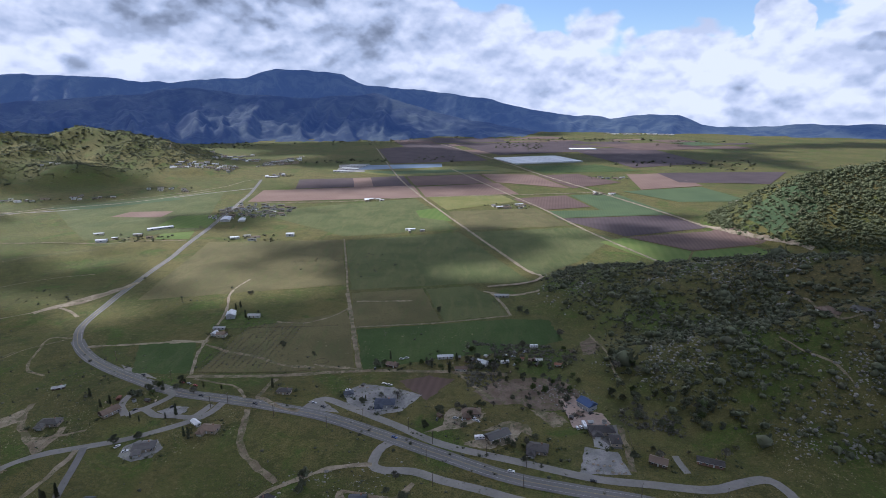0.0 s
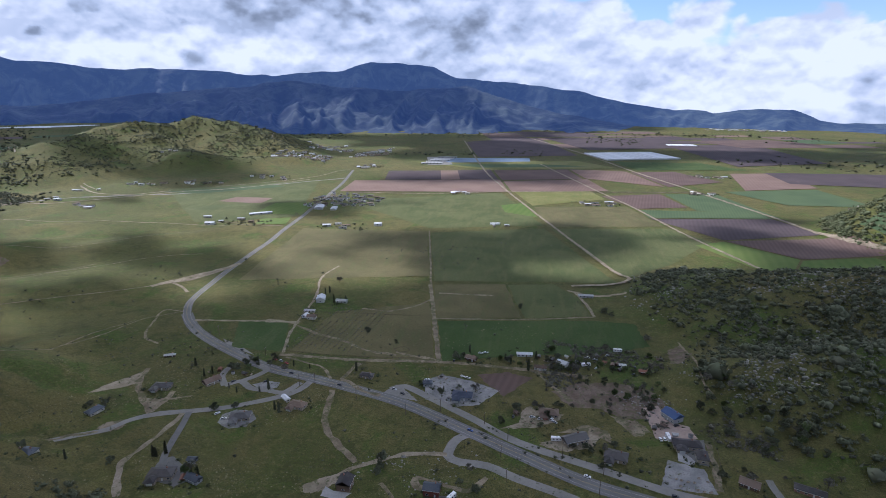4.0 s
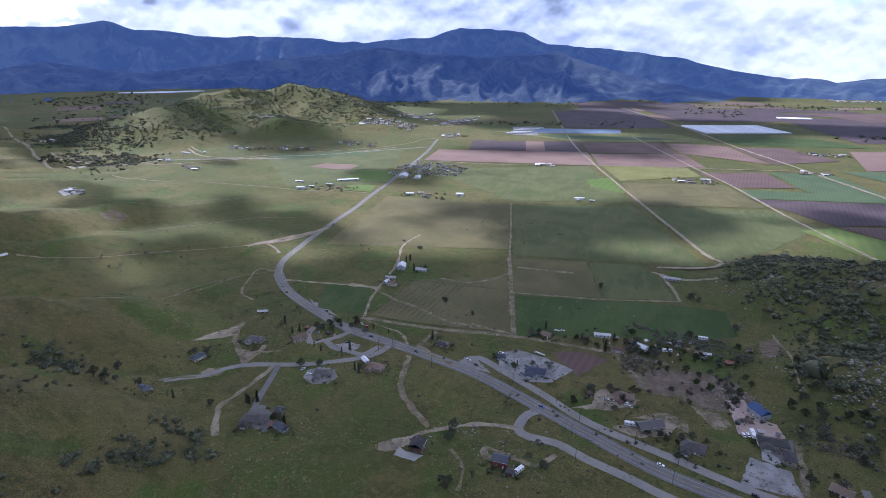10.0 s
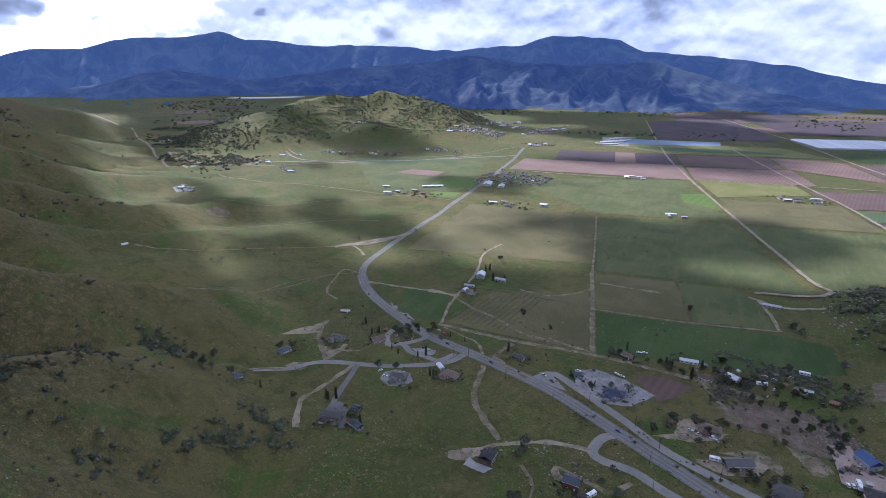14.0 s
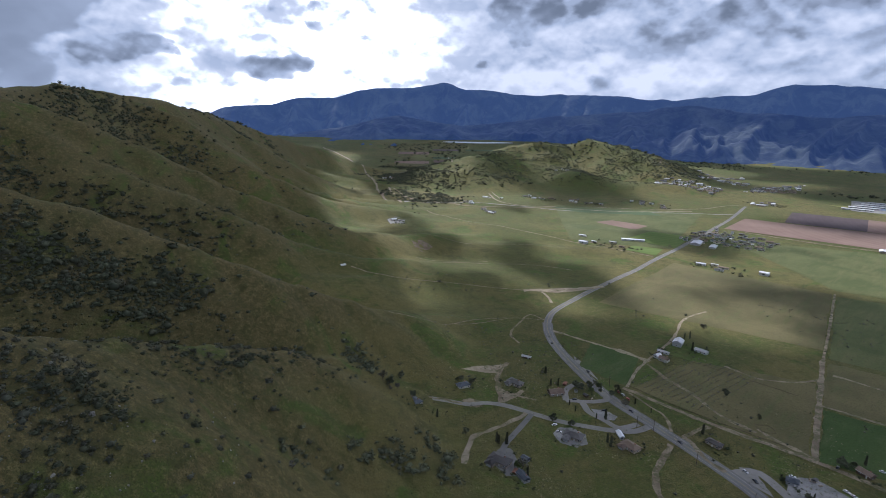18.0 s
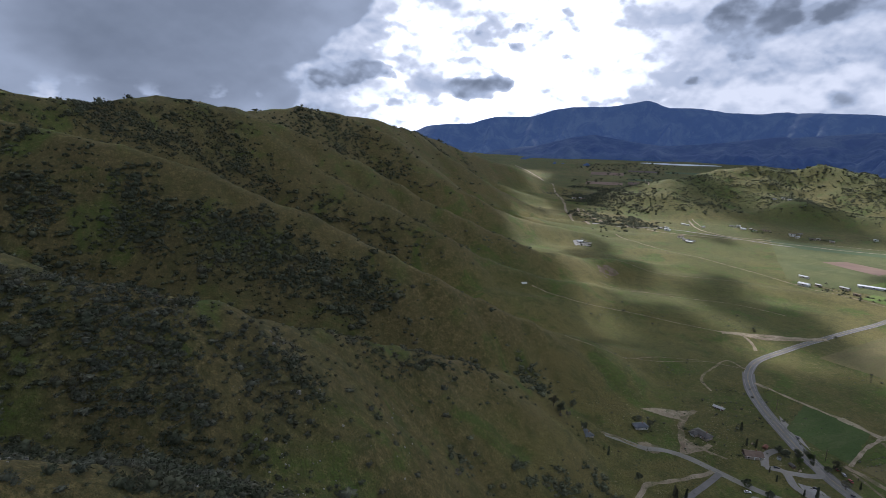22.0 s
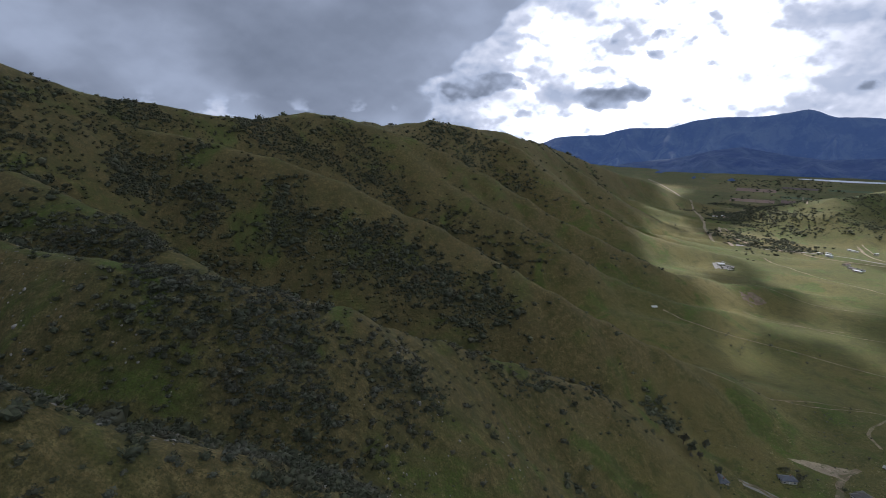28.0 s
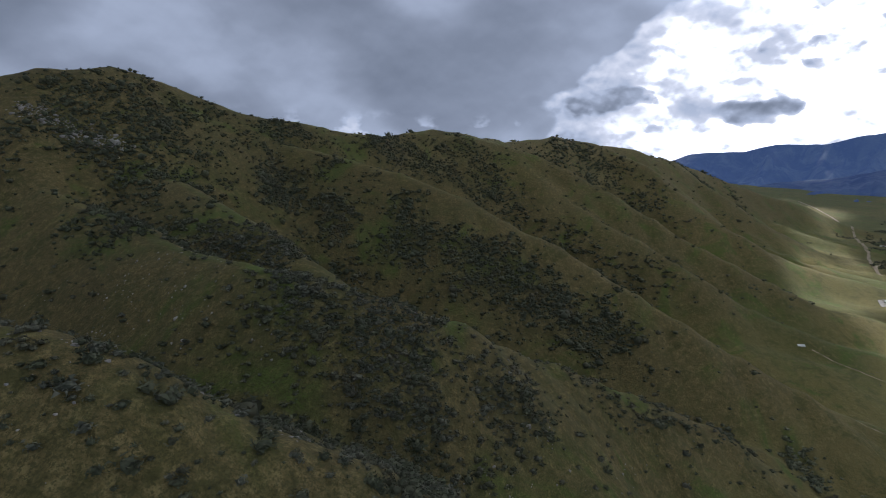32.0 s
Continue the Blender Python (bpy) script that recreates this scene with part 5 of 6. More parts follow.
def greenhouse(x, y, turn, wide, deep, spans, label):
    """White multi-span greenhouse: arched bays side by side on low walls."""
    base = new("greenhouse")
    base.matrix_world = pose(x, y, ground(x, y), 0, 0, turn)
    bay = wide / spans
    for k in range(spans):
        bm = bmesh.new()
        x0 = -wide / 2 + k * bay
        rows = []
        for end in (-deep / 2, deep / 2):
            rows.append([bm.verts.new((x0 + bay * u, end, 3.2 + 2.0 * math.sin(math.pi * u))) for u in (0.02, 0.2, 0.4, 0.6, 0.8, 0.98)])
            bm.faces.new(rows[-1] if end < 0 else rows[-1][::-1])
        for j in range(5):
            bm.faces.new((rows[0][j + 1], rows[0][j], rows[1][j], rows[1][j + 1]))
        part("roof_bay", bm, "roof_white", base)
    part("side_wall", boxed(-wide / 2, -deep / 2, -1, wide / 2, -deep / 2 + 0.3, 3.2), "roof_white", base)
    part("side_wall", boxed(-wide / 2, deep / 2 - 0.3, -1, wide / 2, deep / 2, 3.2), "roof_white", base)
    part("end_wall", boxed(-wide / 2, -deep / 2 + 0.3, -1, -wide / 2 + 0.3, deep / 2 - 0.3, 3.2), "roof_white", base)
    part("end_wall", boxed(wide / 2 - 0.3, -deep / 2 + 0.3, -1, wide / 2, deep / 2 - 0.3, 3.2), "roof_white", base)
    tagged(base, label, "greenhouse")


greenhouse(394, 2270, 18, 300, 225, 30, "huge white multi-span greenhouse among dark fields")
greenhouse(715, 2780, 2, 130, 60, 14, "white multi-span greenhouse at the valley's far side")
plot("yard", [(-408, 2100), (-320, 2115), (-275, 1883), (-360, 1871)], "gravel", 0.8, "grey gravel yard of a farm depot", "yard")
for k in range(5):
    block(-352 + k * 7, 1900 + k * 45, 14, 75, 12, 4, "pale", "grey", "warehouse", "long pale warehouse in a gravel depot")

# the lake at the foot of the range
LAKE_Z = 64.5
bm = bmesh.new()
ring = []
for k in range(40):
    a = 2 * math.pi * k / 40
    p = Vector((235 * math.cos(a), 80 * math.sin(a) * (1 + 0.25 * math.sin(3 * a)), 0))
    p.rotate(Euler((0, 0, radians(46))))
    ring.append(bm.verts.new((-2560 + p.x, 2560 + p.y, LAKE_Z)))
bm.faces.new(ring)
# the water's brightness is put into its pale base colour, over a rough surface
material("lake_water", speckled((0.46, 0.50, 0.55), (0.56, 0.60, 0.64), 0.01), rough=0.4, spec=0.6)
water = part("water", bm, "lake_water", None)
tagged(water, "pale lake at the foot of the mountains", "lake", kind="structure")


# ---- plants and rocks ----
PR = np.random.RandomState(21)


def ico(level):
    bm = bmesh.new()
    bmesh.ops.create_icosphere(bm, subdivisions=level, radius=1.0)
    verts = np.array([v.co for v in bm.verts])
    faces = np.array([[v.index for v in f.verts] for f in bm.faces])
    bm.free()
    return verts, faces


def tuft(level, sprigs, lump=0.32, flat=0.75, size=0.42, heart=0.9):
    """A bush one metre in radius: a lumpy heart with leaf clumps standing out of it."""
    v, f = ico(level)
    push = 0.86 + lump * np.array([noise.noise(Vector(p) * 1.9 + Vector(PR.rand(3) * 0 + 3.7)) for p in v]) + 0.5 * (PR.rand(len(v)) - 0.5)
    v = v * push[:, None] * heart
    d = PR.normal(size=(sprigs, 3))
    d /= np.linalg.norm(d, axis=1)[:, None]
    d[:, 2] = np.abs(d[:, 2]) * 0.9 - 0.15
    at = d * PR.uniform(0.5, 1.1, (sprigs, 1))
    tri = at[:, None, :] + PR.normal(size=(sprigs, 3, 3)) * size * 0.55
    verts = np.concatenate([v, tri.reshape(-1, 3)])
    faces = np.concatenate([f, len(v) + np.arange(sprigs * 3).reshape(-1, 3)])
    verts[:, 2] = verts[:, 2] * flat + 0.42
    return verts, faces


def weed():
    """A tuft of coarse grass: five leaf blades leaning outward."""
    turn = np.arange(5) * 1.257
    out = np.stack([np.cos(turn), np.sin(turn), np.full(5, 0.75)], -1)
    side = np.stack([-np.sin(turn), np.cos(turn), np.zeros(5)], -1) * 0.34
    tri = np.stack([out * 0.1 + side, out * 0.1 - side, out * PR.uniform(0.8, 1.2, (5, 1))], 1)
    return tri.reshape(-1, 3), np.arange(15).reshape(-1, 3)


def stone(level=1):
    v, f = ico(level)
    v = v * PR.uniform(0.65, 1.15, (len(v), 1)) * np.array([1.0, 0.8, 0.7])
    return v, f


def strewn(name, kinds, x, y, size, mat, label, category, sink=0.1, squat=None):
    """One object of many small plants or stones at the places x, y."""
    z = height(x, y)
    turn = PR.uniform(0, 2 * math.pi, len(x))
    which = PR.randint(0, len(kinds), len(x))
    vs, fs, start = [], [], 0
    for k, (v, f) in enumerate(kinds):
        pick = np.nonzero(which == k)[0]
        if not len(pick):
            continue
        c, s = np.cos(turn[pick])[:, None], np.sin(turn[pick])[:, None]
        r = size[pick][:, None]
        tall = r * PR.uniform(0.75, 1.2, (len(pick), 1))
        px = x[pick][:, None] + r * (c * v[:, 0] - s * v[:, 1])
        py = y[pick][:, None] + r * (s * v[:, 0] + c * v[:, 1])
        pz = z[pick][:, None] - sink * r + tall * v[:, 2]
        vs.append(np.stack([px, py, pz], -1).reshape(-1, 3))
        fs.append((start + np.arange(len(pick))[:, None, None] * len(v) + f[None]).reshape(-1, 3))
        start += len(pick) * len(v)
    verts, faces = np.concatenate(vs), np.concatenate(fs).astype(np.int32)
    mesh = bpy.data.meshes.new(name)
    mesh.vertices.add(len(verts))
    mesh.vertices.foreach_set("co", verts.astype(np.float32).ravel())
    mesh.loops.add(faces.size)
    mesh.loops.foreach_set("vertex_index", faces.ravel())
    mesh.polygons.add(len(faces))
    mesh.polygons.foreach_set("loop_start", np.arange(0, faces.size, 3, dtype=np.int32))
    mesh.update(calc_edges=True)
    mesh.materials.append(MATS[mat])
    return tagged(new(name, mesh), label, category, kind="stuff")


def scatter(count, az, r, want, tries=14):
    """Places in a sector round the origin, kept by the chance want(x, y, z, slope east, slope north)."""
    xs, ys = [], []
    got = 0
    for _ in range(tries):
        n = count * 3
        a = np.radians(PR.uniform(*az, n))
        d = np.sqrt(PR.uniform(r[0] ** 2, r[1] ** 2, n))
        x, y = -np.sin(a) * d, np.cos(a) * d
        z = height(x, y)
        gx, gy = (height(x + 3, y) - z) / 3, (height(x, y + 3) - z) / 3
        keep = PR.rand(n) < want(x, y, z, gx, gy)
        xs.append(x[keep])
        ys.append(y[keep])
        got += keep.sum()
        if got >= count:
            break
    return np.concatenate(xs)[:count], np.concatenate(ys)[:count]


# where brush covers the hills: how thickly, and the outline of the place
NEAR_FACE = [(-615, -271), (-621, -213), (-586, -148), (-564, -100), (-525, -31), (-503, 17), (-478, 63), (-467, 115), (-431, 148), (-413, 128), (-424, 86), (-433, 48), (-443, 0), (-462, -49), (-481, -99), (-494, -141), (-510, -168), (-537, -210), (-556, -245)]
ROCKY_FACE = [(-236, -81), (-250, -52), (-265, -22), (-273, 7), (-265, 23), (-240, 27), (-220, 20), (-202, 16), (-135, -19), (-132, -29), (-191, -57), (-201, -81), (-211, -104), (-228, -121), (-236, -102)]
UPPER_LEFT = [(-586, -348), (-636, -325), (-682, -291), (-741, -230), (-790, -157), (-869, -88), (-869, -20), (-794, -43), (-760, -117), (-731, -182), (-689, -235), (-628, -276), (-520, -274), (-487, -298)]
FOLD_EDGE = [(-881, -24), (-883, 2), (-823, 35), (-780, 58), (-758, 28), (-768, -11), (-811, -44)]
OAK_GULLY = [(-783, 66), (-777, 111), (-746, 165), (-731, 229), (-726, 253), (-671, 230), (-696, 171), (-717, 111), (-743, 83)]
FAR_FACE = [(-1254, 153), (-1342, 278), (-1278, 335), (-1170, 375), (-1128, 395), (-1135, 340), (-1090, 95)]
LEFT_HOLLOW = [(-417, -258), (-379, -204), (-354, -160), (-338, -133), (-253, -108), (-341, -181), (-364, -231)]
FOOT_GULLY = [(-312, 48), (-331, 90), (-351, 153), (-391, 233), (-384, 256), (-365, 229), (-346, 160), (-321, 87), (-306, 50)]
PEAK_FACE = [(-488, -449), (-546, -392), (-593, -349), (-644, -310), (-674, -274), (-563, -262), (-421, -254), (-435, -312), (-420, -349), (-404, -382)]
LEFT_SLOPE = [(-396, -375), (-428, -308), (-369, -217), (-340, -170), (-268, -157), (-295, -199), (-335, -283), (-359, -345)]
THICKETS = [(0.7, PEAK_FACE), (0.3, LEFT_SLOPE), (1, NEAR_FACE), (0.5, ROCKY_FACE), (0.75, UPPER_LEFT), (0.9, FOLD_EDGE), (0.34, OAK_GULLY), (0.8, FAR_FACE), (0.55, LEFT_HOLLOW), (0.5, FOOT_GULLY)]


def inside(x, y, outline):
    """True for the places within an outline."""
    hit = np.zeros(len(x), bool)
    for (ax, ay), (bx, by) in zip(outline, outline[1:] + outline[:1]):
        if ay != by:
            hit ^= ((ay > y) != (by > y)) & (x < (bx - ax) * (y - ay) / (by - ay) + ax)
    return hit


def brush(x, y, z, gx, gy):
    """Brush fills its thickets, leaves the grassy spurs bare and follows the gullies."""
    spread = 3 + np.hypot(x, y) * 0.010
    px, py = x + 14 * fractal(x, y, 45, 3) + PR.normal(size=len(x)) * spread, y + 14 * fractal(x + 300, y + 70, 45, 3) + PR.normal(size=len(x)) * spread
    cover = 0.018 * (z > 60)
    for share, outline in THICKETS:
        cover = np.maximum(cover, share * inside(px, py, outline))
    patch = np.clip(0.6 + 0.8 * fractal(x + 70, y, 40, 4, 0.65), 0.12, 1)
    around = sum(height(x + 22 * math.cos(t), y + 22 * math.sin(t)) for t in (0.4, 1.97, 3.54, 5.11)) / 4
    hollow = np.clip((around - z - 3.0) / 6, 0, 1) * np.clip((z - 30) / 50, 0, 1) * np.clip((1050 - np.hypot(x, y)) / 300, 0, 1)
    near = np.clip((330 - np.hypot(x, y)) / 150, 0, 1) * np.clip((z - 100) / 60, 0, 1) * 0.10
    return np.clip((z - 12) / 20, 0, 1) * np.maximum(np.maximum(cover, near) * patch, 0.34 * hollow)


def oaks(x, y, z, gx, gy):
    patch = np.clip(0.72 + 0.8 * fractal(x, y + 90, 75, 4), 0.35, 1)
    return np.clip((z - 5) / 9, 0, 1) * patch


near_bush = [tuft(0, 46, size=0.36, heart=0.62) for _ in range(12)]
far_bush = [tuft(0, 16, size=0.46, heart=0.74) for _ in range(10)]
x, y = scatter(3300, (56, 138), (60, 420), brush, 60)
strewn("hillside_brush", near_bush, x, y, PR.gamma(3.0, 0.42, len(x)) + 0.4, "leaf_dark", "dark green chaparral bushes covering the near hillside", "shrub")
x, y = scatter(3600, (56, 138), (60, 420), lambda x, y, z, gx, gy: brush(x + 11, y + 6, z, gx, gy), 40)
strewn("hillside_sage", near_bush, x, y, PR.gamma(3.0, 0.36, len(x)) + 0.45, "leaf_sage", "grey-green sagebrush on the near hillside", "shrub")
x, y = scatter(10500, (56, 138), (420, 980), lambda x, y, z, gx, gy: brush(x, y, z, gx, gy) * ~inside(x, y, OAK_GULLY), 60)
strewn("hillside_brush", far_bush, x, y, PR.gamma(2.2, 0.62, len(x)) + 0.7, "leaf_dark", "dark green chaparral bushes on the grassy spurs", "shrub")
x, y = scatter(150, (60, 90), (640, 860), lambda x, y, z, gx, gy: inside(x + 12 * fractal(x, y, 40, 3), y, OAK_GULLY) * 0.8, 60)
strewn("hillside_oaks", near_bush, x, y, PR.gamma(5.0, 0.42, len(x)) + 1.8, "leaf_dark", "large round dark oaks dotted over the grassy spurs", "shrub")
x, y = scatter(190, (60, 105), (620, 1300), lambda x, y, z, gx, gy: 0.12 * (z > 70) + 0.5 * inside(x, y, FOLD_EDGE), 30)
strewn("hillside_oaks", near_bush, x, y, PR.gamma(5.0, 0.36, len(x)) + 1.4, "leaf_dark", "single dark oaks scattered on the bare spurs", "shrub")
x, y = scatter(3400, (60, 95), (960, 1900), lambda x, y, z, gx, gy: np.maximum(brush(x, y, z, gx, gy), 0.5 * (x < -1520) * (z > 40) * np.clip(0.4 + fractal(x, y, 120, 4), 0, 1)), 50)
strewn("hillside_brush", far_bush, x, y, PR.gamma(3.0, 0.8, len(x)) + 1.0, "leaf_dark", "dark brush on the distant grassy ridge", "shrub")
x, y = scatter(3600, (-50, -8), (370, 900), oaks)
strewn("hill_oaks", far_bush, x, y, PR.gamma(3.0, 0.72, len(x)) + 1.2, "leaf_tree", "dark green scrub oaks covering the rocky hill", "shrub")
x, y = scatter(3800, (-50, -8), (370, 900), oaks)
strewn("hill_sage", far_bush, x, y, PR.gamma(4.0, 0.32, len(x)) + 0.6, "leaf_sage", "grey-green brush between the oaks of the rocky hill", "shrub")
x, y = scatter(7500, (-46, -26), (900, 1500), oaks)
strewn("hill_oaks", far_bush, x, y, PR.gamma(4.0, 0.62, len(x)) + 1.3, "leaf_hill", "green scrub oaks on the farther rounded hill", "shrub")
x, y = scatter(6500, (22, 54), (1400, 2700), lambda x, y, z, gx, gy: np.clip((z - 14) / 30, 0, 1) * np.clip(0.6 + 1.2 * fractal(x, y, 160, 4) - 1.2 * gx, 0, 1) * (z < 170))
strewn("hill_oaks", far_bush, x, y, PR.gamma(3.0, 0.65, len(x)) + 1.2, "leaf_tree", "scattered dark oaks on the low far hills", "shrub")
x, y = scatter(3200, (43, 66), (1350, 2500), lambda x, y, z, gx, gy: np.clip(0.22 + 1.1 * fractal(x + 9, y, 260, 5, 0.7), 0, 1) * (z < 70) * np.clip((np.hypot(x, y) - 1480 + 160 * fractal(x, y, 220, 3)) / 90, 0, 1) * np.clip((np.degrees(np.arctan2(-x, y)) - 46 + 4 * fractal(x, y + 50, 220, 3)) / 4, 0, 1))
strewn("far_woodland", far_bush, x, y, PR.gamma(4.0, 0.6, len(x)) + 1.2, "leaf_dark", "dark woodland beside the far road", "trees")
x, y = scatter(1800, (-30, 62), (2200, 3700), lambda x, y, z, gx, gy: np.clip(-0.05 + 1.7 * fractal(x + 9, y, 420, 5), 0, 1))
strewn("far_woodland", far_bush, x, y, PR.gamma(4.0, 0.9, len(x)) + 1.5, "leaf_dark", "far groves and hedgerows along the valley floor", "trees")
x, y = scatter(14000, (-45, 70), (235, 620), lambda x, y, z, gx, gy: np.clip(0.35 + 1.1 * fractal(x + 4, y, 30, 4), 0, 1) * (z < 40))
strewn("grass_tufts", [weed() for _ in range(3)], x, y, PR.gamma(3.0, 0.13, len(x)) + 0.2, "leaf_tuft", "coarse tufts of dark weeds in the grass", "grass")
x, y = scatter(9000, (-45, 70), (230, 560), lambda x, y, z, gx, gy: np.clip(-0.15 + 1.4 * fractal(x + 24, y + 8, 55, 4, 0.6), 0, 1) * (z < 40))
strewn("dry_tufts", [weed() for _ in range(3)], x, y, PR.gamma(2.0, 0.13, len(x)) + 0.15, "leaf_dry", "pale dry weeds and stubble in the grass", "grass")
x, y = scatter(700, (-20, 60), (240, 900), lambda x, y, z, gx, gy: (z < 30) * np.clip(-0.15 + 1.2 * fractal(x + 40, y, 90, 3), 0, 1))
strewn("valley_brush", far_bush, x, y, PR.gamma(4.0, 0.2, len(x)) + 0.3, "leaf_sage", "low scattered brush in the valley grass", "shrub")
x, y = scatter(700, (-30, 2), (395, 520), lambda x, y, z, gx, gy: (x > 20) * (x < 200) * (z < 30) * np.clip(0.2 + 1.4 * fractal(x + 14, y, 45, 3), 0, 1))
strewn("valley_brush", near_bush, x, y, PR.gamma(4.0, 0.26, len(x)) + 0.4, "leaf_grey", "grey bare brush around the hillside yards", "shrub")

stones = [stone(k % 2) for _ in range(8)]
x, y = scatter(1000, (70, 138), (60, 420), lambda x, y, z, gx, gy: (z > 90) * np.clip(-0.1 + 1.5 * fractal(x, y + 31, 40, 3), 0, 1))
strewn("boulders", stones, x, y, PR.gamma(2.0, 0.22, len(x)) + 0.2, "rock", "pale granite boulders strewn on the hillside", "rocks", sink=0.3)
u = PR.rand(420)
x, y = -462 - 8 * u + PR.normal(size=420) * 5, -425 + 95 * u + PR.normal(size=420) * 3
strewn("boulders", stones, x, y, PR.gamma(2.0, 0.5, len(x)) + 0.4, "rock", "band of pale rock outcrop below the hill's top", "rocks", sink=0.2)
x, y = scatter(3800, (-50, -8), (370, 850), lambda x, y, z, gx, gy: np.clip((z - 4) / 8, 0, 1) * np.clip(-0.30 + 2.2 * fractal(x + 8, y, 55, 3), 0, 1))
strewn("boulders", stones, x, y, PR.gamma(2.0, 0.44, len(x)) + 0.35, "rock", "pale granite outcrops between oaks", "rocks", sink=0.2)
x, y = 100 + PR.normal(size=260) * 13, 415 + PR.normal(size=260) * 9
strewn("boulders", stones, x, y, PR.gamma(2.0, 0.3, len(x)) + 0.25, "rock", "heap of pale boulders behind the yards", "rocks", sink=0.2)
x, y = scatter(220, (5, 22), (255, 330), lambda x, y, z, gx, gy: np.clip(-0.1 + 1.5 * fractal(x, y, 22, 3), 0, 1))
strewn("boulders", stones, x, y, PR.gamma(2.0, 0.25, len(x)) + 0.2, "rock", "small pale rocks in the grass by the houses", "rocks", sink=0.3)


def limb(bm, a, b, r0, r1, sides=6):
    way = (b - a).normalized()
    side = way.orthogonal().normalized()
    other = way.cross(side)
    rings = []
    for p, r in ((a, r0), (b, r1)):
        rings.append([bm.verts.new(p + (side * math.cos(t) + other * math.sin(t)) * r) for t in (2 * math.pi * k / sides for k in range(sides))])
    for k in range(sides):
        bm.faces.new((rings[0][k], rings[0][(k + 1) % sides], rings[1][(k + 1) % sides], rings[1][k]))


def tree(shape, mat, label, rnd):
    """A tree with trunk, limbs and a crown of leaf clumps: round, thin, column or cone."""
    base = new("tree")
    trunk, crown = bmesh.new(), bmesh.new()
    tall = {"round": 7.0, "thin": 8.0, "column": 9.0, "cone": 13.0}[shape]
    bare = {"round": 0.28, "thin": 0.3, "column": 0.06, "cone": 0.1}[shape]
    limb(trunk, Vector((0, 0, -0.8)), Vector((0.1, 0, tall * 0.55)), 0.28, 0.14)
    limb(trunk, Vector((0.1, 0, tall * 0.55)), Vector((0.15, 0.1, tall * 0.9)), 0.14, 0.03)
    spots = []
    if shape in ("round", "thin"):
        for k in range(9):
            t = 2.4 * k
            out = rnd.uniform(1.6, 3.1)
            tip = Vector((math.cos(t) * out, math.sin(t) * out, tall * rnd.uniform(0.24 if shape == "round" else 0.5, 0.8)))
            limb(trunk, Vector((0.06, 0, tall * rnd.uniform(0.25, 0.5))), tip, 0.11, 0.03, 5)
            spots.append((tip, rnd.uniform(0.9, 1.5)))
        spots += [(Vector((rnd.gauss(0, 1.1), rnd.gauss(0, 1.1), tall * rnd.uniform(0.6, 0.95))), rnd.uniform(0.9, 1.4)) for _ in range(7)]
    else:
        wide = 1.0 if shape == "column" else 3.0
        for k in range(26):
            u = bare + (1 - bare) * k / 26
            t = 2.4 * k
            out = wide * (1 - u) * (0.75 if shape == "cone" else 0.6) + 0.1
            spots.append((Vector((math.cos(t) * out, math.sin(t) * out, tall * u)), (0.65 if shape == "column" else 1.0) * (1.1 - 0.6 * u)))
    leaf = {"round": 26, "thin": 12, "column": 15, "cone": 17}[shape]
    for spot, r in spots:
        for _ in range(leaf):
            d = Vector((rnd.gauss(0, 1), rnd.gauss(0, 1), rnd.gauss(0, 0.8))).normalized() * r * rnd.uniform(0.35, 1.05)
            p = spot + d
            s = rnd.uniform(0.32, 0.75)
            u = Vector((rnd.gauss(0, 1), rnd.gauss(0, 1), rnd.gauss(0, 1))).normalized()
            q = u.orthogonal()
            crown.faces.new([crown.verts.new(p + c) for c in (u * s, q * s * 0.8, -u * s * 0.9, -q * s * 0.7)])
    part("trunk", trunk, "bark", base)
    part("crown", crown, mat, base)
    return tagged(base, label, "tree")


tr = random.Random(3)
KINDS = [
    [tree("round", "leaf_tree", "round dark grey-green oak tree in the grass", tr) for _ in range(4)],
    [tree("thin", "leaf_grey", "sparse grey-green tree not yet in full leaf", tr) for _ in range(2)] + [tree("round", "leaf_fresh", "fresh yellow-green leafy tree by a house", tr)],
    [tree("column", "leaf_dark", "narrow dark cypress beside a house", tr) for _ in range(2)],
    [tree("cone", "leaf_dark", "tall dark conifer beside a house", tr)],
]
used = set()


def plant(kind, x, y, size=1.0):
    group = KINDS[kind]
    first = group[tr.randrange(len(group))]
    m = pose(x, y, ground(x, y), 0, 0, tr.uniform(0, 360)) @ Matrix.Diagonal((size, size, size * tr.uniform(0.9, 1.12), 1))
    if first.name not in used:
        used.add(first.name)
        first.matrix_world = m
        return
    copy_thing(first, m)


